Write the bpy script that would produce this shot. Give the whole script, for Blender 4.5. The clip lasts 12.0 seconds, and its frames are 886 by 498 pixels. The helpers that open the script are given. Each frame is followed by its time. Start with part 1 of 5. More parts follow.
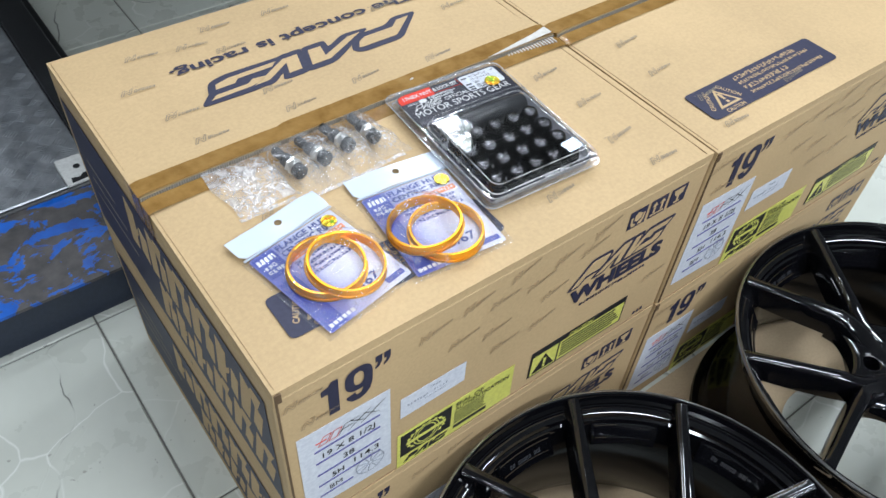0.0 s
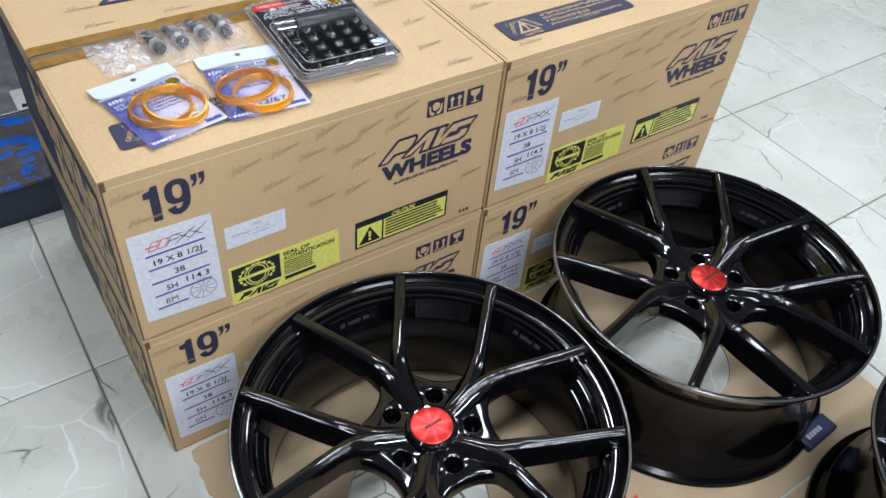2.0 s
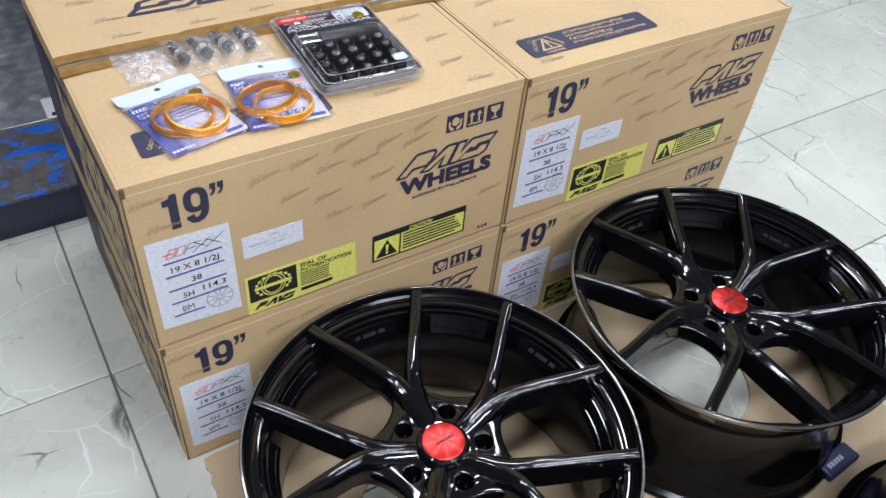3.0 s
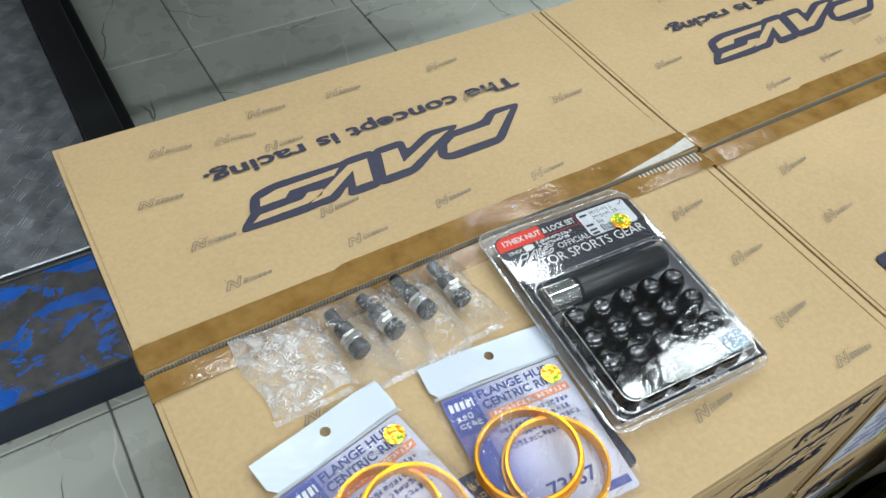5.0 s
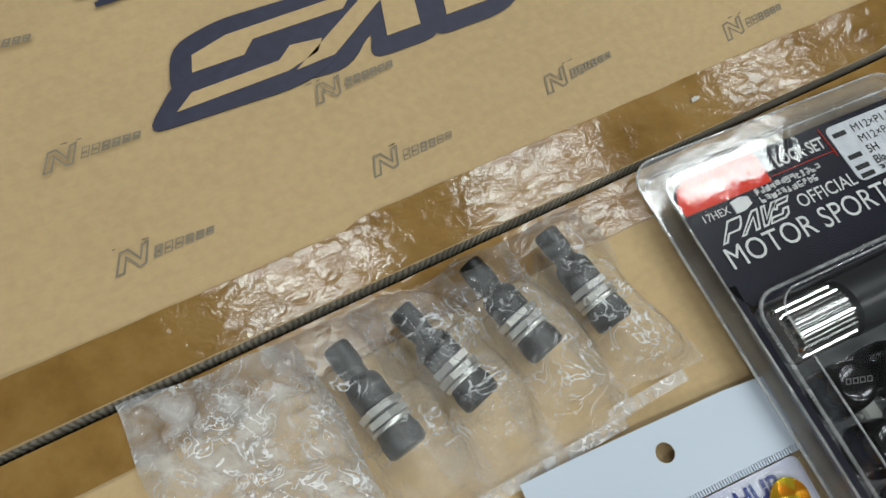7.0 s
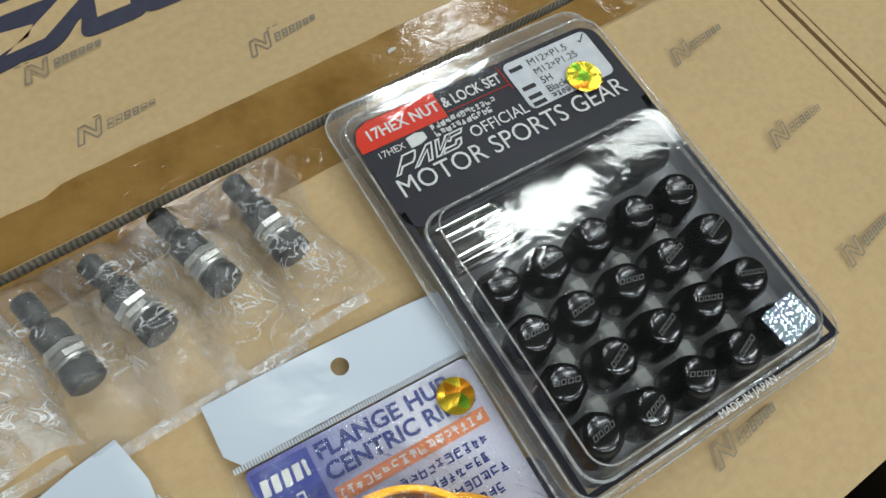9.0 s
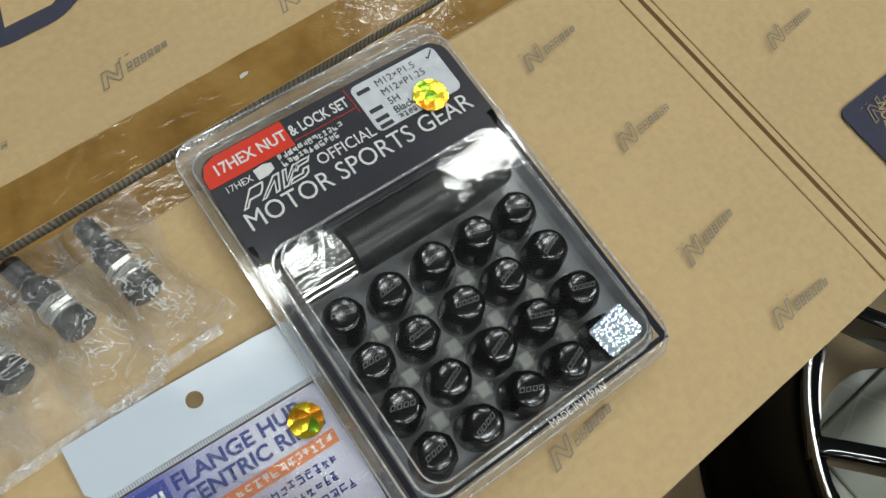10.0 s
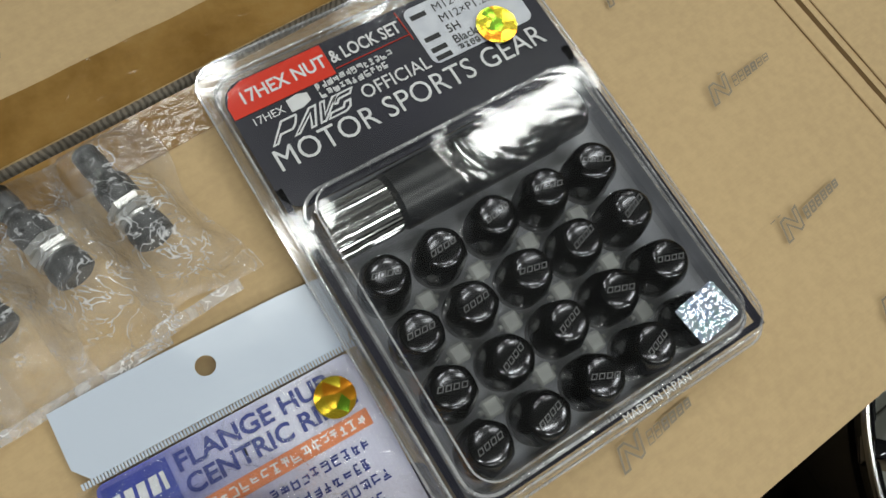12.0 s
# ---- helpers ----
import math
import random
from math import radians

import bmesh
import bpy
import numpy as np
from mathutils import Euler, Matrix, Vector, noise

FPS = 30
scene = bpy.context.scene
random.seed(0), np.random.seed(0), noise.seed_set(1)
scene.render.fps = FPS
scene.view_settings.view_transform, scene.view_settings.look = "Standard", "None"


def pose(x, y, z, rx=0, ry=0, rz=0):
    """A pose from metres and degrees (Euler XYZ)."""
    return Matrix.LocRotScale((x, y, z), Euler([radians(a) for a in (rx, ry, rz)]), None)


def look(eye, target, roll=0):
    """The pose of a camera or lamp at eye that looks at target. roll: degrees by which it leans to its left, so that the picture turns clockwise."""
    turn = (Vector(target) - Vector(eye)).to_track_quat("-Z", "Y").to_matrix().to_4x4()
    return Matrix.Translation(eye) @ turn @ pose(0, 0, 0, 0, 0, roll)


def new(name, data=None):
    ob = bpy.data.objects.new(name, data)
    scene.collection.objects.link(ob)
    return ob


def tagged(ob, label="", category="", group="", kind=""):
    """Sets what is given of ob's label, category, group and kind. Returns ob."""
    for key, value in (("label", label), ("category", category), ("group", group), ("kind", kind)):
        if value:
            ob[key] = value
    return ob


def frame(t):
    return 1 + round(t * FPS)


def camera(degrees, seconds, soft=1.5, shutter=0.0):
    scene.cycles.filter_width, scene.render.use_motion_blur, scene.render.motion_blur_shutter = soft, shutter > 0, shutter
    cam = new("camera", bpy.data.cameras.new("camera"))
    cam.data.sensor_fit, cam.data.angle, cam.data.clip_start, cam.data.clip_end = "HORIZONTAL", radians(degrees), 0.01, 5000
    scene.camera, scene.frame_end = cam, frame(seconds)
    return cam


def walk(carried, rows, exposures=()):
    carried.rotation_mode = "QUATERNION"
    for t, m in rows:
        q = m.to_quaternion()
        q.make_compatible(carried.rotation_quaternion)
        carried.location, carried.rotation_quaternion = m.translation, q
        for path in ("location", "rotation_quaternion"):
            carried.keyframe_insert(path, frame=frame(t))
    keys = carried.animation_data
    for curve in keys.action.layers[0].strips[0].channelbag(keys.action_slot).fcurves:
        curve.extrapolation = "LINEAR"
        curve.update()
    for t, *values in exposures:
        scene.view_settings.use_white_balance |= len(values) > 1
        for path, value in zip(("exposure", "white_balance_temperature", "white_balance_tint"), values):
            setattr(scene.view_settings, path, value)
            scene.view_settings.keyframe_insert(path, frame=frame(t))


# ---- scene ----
cam = camera(58.4, 12.0)
PATH = [
    (0, (-0.117, -0.34, 1.105), (0.748, 0.692, -0.374), 4.6),
    (0.5, (-0.151, -0.393, 1.117), (0.739, 0.646, -0.342), 4.3),
    (1, (-0.131, -0.468, 1.118), (0.774, 0.584, -0.322), 5.0),
    (1.5, (-0.105, -0.602, 1.115), (0.794, 0.482, -0.305), 5.8),
    (2, (-0.09, -0.724, 1.115), (0.793, 0.4, -0.283), 6.4),
    (2.5, (-0.085, -0.768, 1.11), (0.777, 0.393, -0.272), 6.5),
    (3, (-0.081, -0.731, 1.112), (0.765, 0.454, -0.26), 6.0),
    (3.5, (-0.103, -0.533, 1.122), (0.737, 0.666, -0.242), 5.0),
    (3.7, (-0.108, -0.455, 1.126), (0.729, 0.745, -0.238), 4.4),
    (5.3, (0.03, -0.024, 1.017), (0.747, 0.988, -0.553), 6.5),
    (5.5, (0.045, 0.021, 0.986), (0.73, 0.981, -0.629), 7.3),
    (6, (0.076, 0.12, 0.898), (0.714, 0.924, -0.818), 11.3),
    (6.5, (0.098, 0.165, 0.846), (0.704, 0.806, -0.949), 16.7),
    (6.7, (0.101, 0.175, 0.837), (0.686, 0.778, -0.979), 17.3),
    (8.3, (0.132, 0.124, 0.835), (0.794, 0.782, -0.934), 13.8),
    (8.5, (0.147, 0.113, 0.848), (0.807, 0.733, -0.935), 14.8),
    (9, (0.183, 0.082, 0.866), (0.833, 0.65, -0.938), 15.3),
    (9.5, (0.212, 0.06, 0.886), (0.863, 0.597, -0.927), 14.9),
    (10, (0.246, 0.076, 0.904), (0.852, 0.474, -0.96), 19.5),
    (10.5, (0.266, 0.103, 0.903), (0.801, 0.375, -1.005), 26.7),
    (11, (0.269, 0.117, 0.896), (0.766, 0.346, -1.027), 30.5),
    (11.5, (0.258, 0.112, 0.875), (0.762, 0.386, -1.041), 27.7),
    (12, (0.244, 0.093, 0.848), (0.789, 0.453, -1.043), 22.5),
]
EXPOSURES = [(0, -0.12, 5780, 12), (0.6, -0.13, 5780, 9), (2.0, -0.10, 5850, 17), (2.6, -0.10, 5850, 18), (3.7, -0.03, 5900, 16), (5.3, -0.58, 6050, 6), (6.0, -0.78, 6250, 6), (6.7, -0.96, 6280, 6), (8.3, -0.85, 6250, 5), (9.5, -1.01, 6300, 5), (10.5, -0.92, 6600, 6), (11.2, -0.94, 6600, 6), (12.0, -1.06, 6500, 8)]
walk(cam, [(t, look(eye, target, roll)) for t, eye, target, roll in PATH], EXPOSURES)

# ---- world and light ----
world = bpy.data.worlds.new("world")
scene.world = world
world.use_nodes = True
world.node_tree.nodes["Background"].inputs[0].default_value = (0.75, 0.85, 1.0, 1)
world.node_tree.nodes["Background"].inputs[1].default_value = 0.05

LAMPS = []
CEILING = 3.1
for lx, ly, watts in ((0.50, 1.72, 15), (1.60, 1.72, 14), (3.00, 1.75, 11), (0.50, 0.95, 10), (1.60, 0.88, 12), (2.25, 0.92, 7), (2.05, 2.45, 16), (-1.5, -0.9, 32), (0.4, -0.9, 32), (2.3, -0.9, 32), (-0.6, -2.8, 72), (1.4, -2.8, 72)):
    lamp = bpy.data.lights.new("tube_light", "AREA")
    lamp.shape, lamp.size, lamp.size_y = "RECTANGLE", (0.42 if ly > 2 else 0.55 if ly > 0.5 else 1.2), 0.14
    lamp.energy, lamp.color = watts, (0.97, 1.0, 0.97)
    ob = new("tube_light", lamp)
    ob.matrix_basis = pose(lx, ly, CEILING - 0.09)
    LAMPS.append((lx, ly))


# ---- materials ----
def material(name, color=(0.5, 0.5, 0.5), rough=0.5, metal=0.0, **more):
    m = bpy.data.materials.new(name)
    m.use_nodes = True
    b = m.node_tree.nodes["Principled BSDF"]
    b.inputs["Base Color"].default_value = (*color, 1)
    b.inputs["Roughness"].default_value = rough
    b.inputs["Metallic"].default_value = metal
    for k, v in more.items():
        b.inputs[k.replace("_", " ")].default_value = v
    m["made"] = 1
    return m


class Nodes:
    """Short hand for a material's node tree."""

    def __init__(self, m):
        self.m, self.t = m, m.node_tree
        self.b = self.t.nodes["Principled BSDF"]
        self.coord = None

    def add(self, kind, **values):
        n = self.t.nodes.new(kind)
        for k, v in values.items():
            n.inputs[k.replace("_", " ")].default_value = v
        return n

    def link(self, a, b):
        self.t.links.new(a, b)

    def place(self, scale=(1, 1, 1), random_shift=False):
        c = self.add("ShaderNodeTexCoord")
        mp = self.add("ShaderNodeMapping")
        mp.inputs["Scale"].default_value = scale
        self.link(c.outputs["Object"], mp.inputs["Vector"])
        if random_shift:
            info = self.add("ShaderNodeObjectInfo")
            mul = self.add("ShaderNodeMath")
            mul.operation = "MULTIPLY"
            mul.inputs[1].default_value = 37.0
            self.link(info.outputs["Random"], mul.inputs[0])
            self.link(mul.outputs[0], mp.inputs["Location"])
        return mp.outputs[0]

    def noise(self, vec, scale, detail=4.0, rough=0.55, distort=0.0):
        n = self.add("ShaderNodeTexNoise", Scale=scale, Detail=detail, Roughness=rough, Distortion=distort)
        self.link(vec, n.inputs["Vector"])
        return n.outputs["Fac"]

    def ramp(self, fac, *stops):
        r = self.add("ShaderNodeValToRGB")
        e = r.color_ramp.elements
        while len(e) < len(stops):
            e.new(0.5)
        for el, (p, c) in zip(e, stops):
            el.position = p
            el.color = (*c, 1) if isinstance(c, tuple) else (c, c, c, 1)
        self.link(fac, r.inputs[0])
        return r.outputs[0]

    def mix(self, fac, a, b, how="MIX"):
        n = self.t.nodes.new("ShaderNodeMix")
        n.data_type, n.blend_type = "RGBA", how
        for sock, v in ((n.inputs[0], fac), (n.inputs[6], a), (n.inputs[7], b)):
            if isinstance(v, (int, float)):
                sock.default_value = v
            elif isinstance(v, tuple):
                sock.default_value = (*v, 1)
            else:
                self.link(v, sock)
        return n.outputs[2]

    def bump(self, height, strength=0.3, distance=0.001, normal=None):
        n = self.add("ShaderNodeBump", Strength=strength, Distance=distance)
        self.link(height, n.inputs["Height"])
        if normal is not None:
            self.link(normal, n.inputs["Normal"])
        self.link(n.outputs[0], self.b.inputs["Normal"])
        return n.outputs[0]

    def color(self, c):
        self.link(c, self.b.inputs["Base Color"])

    def rough(self, r):
        self.link(r, self.b.inputs["Roughness"])


def cardboard(name, tint):
    m = material(name, tint, 0.72)
    n = Nodes(m)
    v = n.place()
    big = n.noise(v, 5.0, 3)
    fine = n.noise(v, 240.0, 5)
    fibre = n.noise(n.place((30, 400, 400)), 3.0, 3)
    c = n.ramp(big, (0.3, tuple(0.92 * k for k in tint)), (0.7, tuple(1.06 * k for k in tint)))
    c = n.mix(0.10, c, n.ramp(fine, (0.35, 0.25), (0.65, 0.75)), "OVERLAY")
    c = n.mix(0.04, c, n.ramp(fibre, (0.35, 0.3), (0.65, 0.7)), "OVERLAY")
    n.color(c)
    wave = n.add("ShaderNodeTexWave", Scale=50.0, Distortion=0.4)
    wave.bands_direction = "Y"
    n.link(v, wave.inputs["Vector"])
    first = n.bump(wave.outputs["Fac"], 0.05, 0.0006)
    n.bump(fine, 0.12, 0.0004, first)
    return m


CARD = cardboard("cardboard", (0.535, 0.378, 0.196))
CARD_EDGE = cardboard("cardboard_cut_edge", (0.30, 0.19, 0.10))
# shade inside gaps and slits, put into the colour
CARD_SHADE = cardboard("shaded_cardboard_gap", (0.13, 0.08, 0.04))
CREASE_SHADE = cardboard("shaded_crease_cardboard", (0.40, 0.275, 0.14))
CARD_WORN = cardboard("scuffed_cardboard", (0.47, 0.355, 0.22))


def ink(name, c, rough=0.55):
    m = material(name, c, rough)
    n = Nodes(m)
    f = n.noise(n.place(), 180.0, 4)
    n.color(n.mix(0.25, c, n.ramp(f, (0.35, tuple(0.7 * k for k in c)), (0.7, tuple(min(1, 1.5 * k + 0.01) for k in c)))))
    return m


NAVY = ink("navy_print", (0.026, 0.026, 0.056))
GREY_INK = ink("grey_stamp_ink", (0.235, 0.195, 0.14), 0.6)
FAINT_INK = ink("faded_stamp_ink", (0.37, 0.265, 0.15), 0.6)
BLACK_INK = ink("black_ink", (0.012, 0.012, 0.014))
PURPLE_INK = ink("violet_ink", (0.10, 0.09, 0.30))
RED_INK = ink("red_ink", (0.62, 0.06, 0.04))
WHITE_INK = ink("white_ink", (0.75, 0.75, 0.76), 0.4)
PAPER = ink("white_label_paper", (0.65, 0.67, 0.74), 0.5)
YELLOW = ink("yellow_label_paper", (0.70, 0.68, 0.14), 0.4)


def tape_material():
    m = material("brown_packing_tape", (0.36, 0.21, 0.07), 0.11, Specular_IOR_Level=0.38)
    n = Nodes(m)
    v = n.place()
    spots = n.noise(v, 35.0, 5, 0.65)
    n.color(n.ramp(spots, (0.3, (0.20, 0.105, 0.025)), (0.55, (0.29, 0.165, 0.048)), (0.8, (0.36, 0.22, 0.08))))
    wrinkles = n.noise(n.place((110, 150, 110)), 1.0, 3, 0.5, 1.0)
    n.bump(wrinkles, 0.24, 0.0012)
    return m


TAPE = tape_material()


def gloss_black():
    m = material("gloss_black_paint", (0.003, 0.003, 0.004), 0.06)
    m.node_tree.nodes["Principled BSDF"].inputs["Coat Weight"].default_value = 0.6
    m.node_tree.nodes["Principled BSDF"].inputs["Coat Roughness"].default_value = 0.03
    n = Nodes(m)
    n.bump(n.noise(n.place(), 700.0, 2), 0.02, 0.0003)
    return m


GLOSS = gloss_black()
SATIN = material("satin_black_barrel", (0.0025, 0.0025, 0.003), 0.12, Specular_IOR_Level=0.14)
CAST_TEXT = material("raised_black_letters", (0.06, 0.06, 0.065), 0.15)
LIP = material("bare_machined_lip", (0.30, 0.295, 0.29), 0.2, 0.95)
CHROME = material("chrome", (0.62, 0.62, 0.62), 0.12, 1.0)
ZINC = material("zinc_plated_steel", (0.80, 0.79, 0.76), 0.32, 0.85)
RUBBER = material("black_rubber", (0.008, 0.008, 0.008), 0.42)


def cap_material():
    m = material("brushed_red_anodised", (0.62, 0.035, 0.03), 0.3, 0.75)
    n = Nodes(m)
    g = n.add("ShaderNodeTexGradient")
    g.gradient_type = "RADIAL"
    n.link(n.place(), g.inputs["Vector"])
    w = n.add("ShaderNodeMath")
    w.operation = "MULTIPLY"
    w.inputs[1].default_value = 50.0
    n.link(g.outputs["Fac"], w.inputs[0])
    s = n.add("ShaderNodeMath")
    s.operation = "SINE"
    n.link(w.outputs[0], s.inputs[0])
    n.color(n.ramp(s.outputs[0], (0.0, (0.60, 0.03, 0.025)), (0.9, (0.72, 0.06, 0.05))))
    return m


RED_CAP = cap_material()


def tile_material():
    m = material("glazed_floor_tile", (0.5, 0.52, 0.48), 0.28)
    n = Nodes(m)
    v = n.place((1, 1, 1), True)
    warp = n.noise(v, 6.0, 3)
    shift = n.add("ShaderNodeVectorMath")
    shift.operation = "MULTIPLY_ADD"
    comb = n.add("ShaderNodeCombineXYZ")
    n.link(warp, comb.inputs[0])
    n.link(n.noise(v, 5.0, 3), comb.inputs[1])
    shift.inputs[1].default_value = (0.12, 0.12, 0.0)
    n.link(comb.outputs[0], shift.inputs[0])
    n.link(v, shift.inputs[2])

    def veins(scale):
        vo = n.add("ShaderNodeTexVoronoi", Scale=scale)
        vo.feature = "DISTANCE_TO_EDGE"
        n.link(shift.outputs[0], vo.inputs["Vector"])
        return vo.outputs["Distance"]

    cloud = n.noise(v, 4.0, 5)
    base = n.ramp(cloud, (0.3, (0.50, 0.515, 0.455)), (0.7, (0.61, 0.625, 0.56)))
    keep = n.ramp(n.noise(v, 6.0, 2), (0.42, 0.0), (0.56, 1.0))
    pale = n.ramp(veins(5.0), (0.0, 0.85), (0.005, 0.5), (0.011, 0.0))
    dark = n.ramp(veins(4.0), (0.0, 1.0), (0.0035, 0.8), (0.007, 0.0))
    c = n.mix(n.mix(1.0, pale, keep, "MULTIPLY"), base, (0.74, 0.745, 0.70))
    lose = n.ramp(n.noise(v, 5.5, 2), (0.50, 0.0), (0.58, 0.9))
    c = n.mix(n.mix(1.0, dark, lose, "MULTIPLY"), c, (0.10, 0.10, 0.085))
    specks = n.ramp(n.noise(v, 60.0, 2), (0.72, 0.0), (0.76, 0.6))
    c = n.mix(specks, c, (0.22, 0.21, 0.18))
    n.color(c)
    n.rough(n.ramp(n.noise(v, 12.0, 4), (0.3, 0.2), (0.7, 0.42)))
    n.bump(n.mix(0.5, pale, dark), 0.25, 0.001)
    return m


TILE = tile_material()
GROUT = ink("dark_grout", (0.16, 0.155, 0.14), 0.9)


def chipped_blue():
    m = material("chipped_blue_paint", (0.02, 0.1, 0.5), 0.4)
    n = Nodes(m)
    v = n.place()
    chips = n.noise(n.place((1, 1.6, 1)), 17.0, 6, 0.66, 0.4)
    bare = n.ramp(n.noise(v, 30.0, 5), (0.3, (0.04, 0.038, 0.038)), (0.7, (0.11, 0.10, 0.098)))
    paint = n.ramp(n.noise(v, 20.0, 4), (0.3, (0.010, 0.085, 0.42)), (0.7, (0.02, 0.15, 0.66)))
    mask = n.ramp(chips, (0.515, 0.0), (0.545, 1.0))
    n.color(n.mix(mask, bare, paint))
    n.rough(n.ramp(mask, (0.0, 0.42), (1.0, 0.3)))
    n.bump(mask, 0.3, 0.0008)
    return m


BLUE = chipped_blue()
NAVY_PAINT = ink("dark_navy_painted_steel", (0.012, 0.02, 0.042), 0.4)


def steel_plate():
    m = material("worn_checker_steel", (0.33, 0.35, 0.38), 0.36, 0.8)
    n = Nodes(m)
    v = n.place()
    n.color(n.ramp(n.noise(v, 14.0, 6, 0.7), (0.3, (0.30, 0.32, 0.35)), (0.7, (0.62, 0.64, 0.67))))
    n.rough(n.ramp(n.noise(v, 40.0, 4), (0.3, 0.28), (0.7, 0.55)))
    return m


PLATE = steel_plate()
BLACK_STEEL = ink("black_painted_steel", (0.02, 0.021, 0.023), 0.38)
WHITE_PAINT = ink("chipped_white_paint", (0.62, 0.62, 0.60), 0.5)
WALL = ink("grey_wall_paint", (0.22, 0.22, 0.22), 0.8)
SHADE_PANEL = ink("dark_shade_panel", (0.09, 0.09, 0.09), 0.8)
WHITE_METAL = ink("white_enamel", (0.75, 0.75, 0.73), 0.4)


# ---- mesh helpers ----
def mesh_of(bm, name, mat, smooth=None):
    me = bpy.data.meshes.new(name)
    bm.normal_update()
    bm.to_mesh(me)
    bm.free()
    for mt in mat if isinstance(mat, (list, tuple)) else (mat,):
        me.materials.append(mt)
    if smooth is not None:
        me.polygons.foreach_set("use_smooth", [True] * len(me.polygons))
        me.set_sharp_from_angle(angle=radians(smooth))
    return me


def part(name, bm, mat, parent=None, label="", at=None, smooth=None):
    me = bm if isinstance(bm, bpy.types.Mesh) else mesh_of(bm, name, mat, smooth)
    ob = new(name, me)
    if parent is not None:
        ob.parent = parent
    if at is not None:
        ob.matrix_basis = at
    return tagged(ob, label)


def thing(name, label, category, at=None, group="", kind=""):
    ob = new(name)
    ob.empty_display_size = 0.05
    if at is not None:
        ob.matrix_basis = at
    return tagged(ob, label, category, group, kind)


def box(x0, y0, z0, x1, y1, z1, bevel=0.0, seg=1):
    bm = bmesh.new()
    bmesh.ops.create_cube(bm, size=1, matrix=Matrix.LocRotScale(((x0 + x1) / 2, (y0 + y1) / 2, (z0 + z1) / 2), None, (x1 - x0, y1 - y0, z1 - z0)))
    if bevel:
        bmesh.ops.bevel(bm, geom=bm.edges[:], offset=bevel, segments=seg, profile=0.5, affect="EDGES")
    return bm


def join(*bms):
    """Joins bmeshes into the first."""
    first = bms[0]
    for b in bms[1:]:
        me = bpy.data.meshes.new("joined")
        b.to_mesh(me)
        b.free()
        first.from_mesh(me)
        bpy.data.meshes.remove(me)
    return first


def heavy(text, height, width, spread):
    """Extra bold lettering: the words laid over one another, a little apart."""
    copies = []
    k = 0
    for dx in (-1, 0, 1):
        for dy in (-1, 0, 1):
            copies.append(moved(words(text, height - 2 * spread, width - 2 * spread, 0.02, 0, 0.0002 + 0.00004 * k), pose(spread * (1 + dx), spread * (1 + dy), 0)))
            k += 1
    return join(*copies)


def glyphs(x0, y0, x1, y1, seed, thick=0.0006):
    """A row of small stroked blocks as high as small print."""
    rng = random.Random(seed)
    h = y1 - y0
    t = 0.17 * h
    x, rows = x0, []
    while x + h < x1:
        w = h * rng.uniform(0.62, 0.92)
        for v in rng.sample((0.0, 0.27, 0.55, 0.83), rng.choice((2, 2, 3))):
            a, b = rng.uniform(0.0, 0.25) * w, rng.uniform(0.75, 1.0) * w
            rows.append(rect(x + a, y0 + v * h, x + b, y0 + v * h + t, thick))
        for u in rng.sample((0.05, 0.42, 0.78), rng.choice((1, 1, 2))):
            a, b = rng.uniform(0.0, 0.35) * h, rng.uniform(0.7, 1.0) * h
            rows.append(rect(x + u * w, y0 + a, x + u * w + t, y0 + b, thick * 1.08))
        x += w + 0.20 * h
    return join(*rows)


def ribbon(path, widths, thick=0.0006):
    """A flat stroke along a path, with a width at each of its points."""
    bm = bmesh.new()
    pts = [Vector(p) for p in path]
    rows = []
    for i, p in enumerate(pts):
        d = (pts[min(i + 1, len(pts) - 1)] - pts[max(i - 1, 0)]).normalized()
        n = Vector((-d.y, d.x)) * (widths[i] / 2)
        rows.append([bm.verts.new((p.x + n.x, p.y + n.y, thick)), bm.verts.new((p.x - n.x, p.y - n.y, thick))])
    for a, b in zip(rows, rows[1:]):
        f = bm.faces.new((a[0], a[1], b[1], b[0]))
        f.normal_update()
        if f.normal.z < 0:
            f.normal_flip()
    return bm


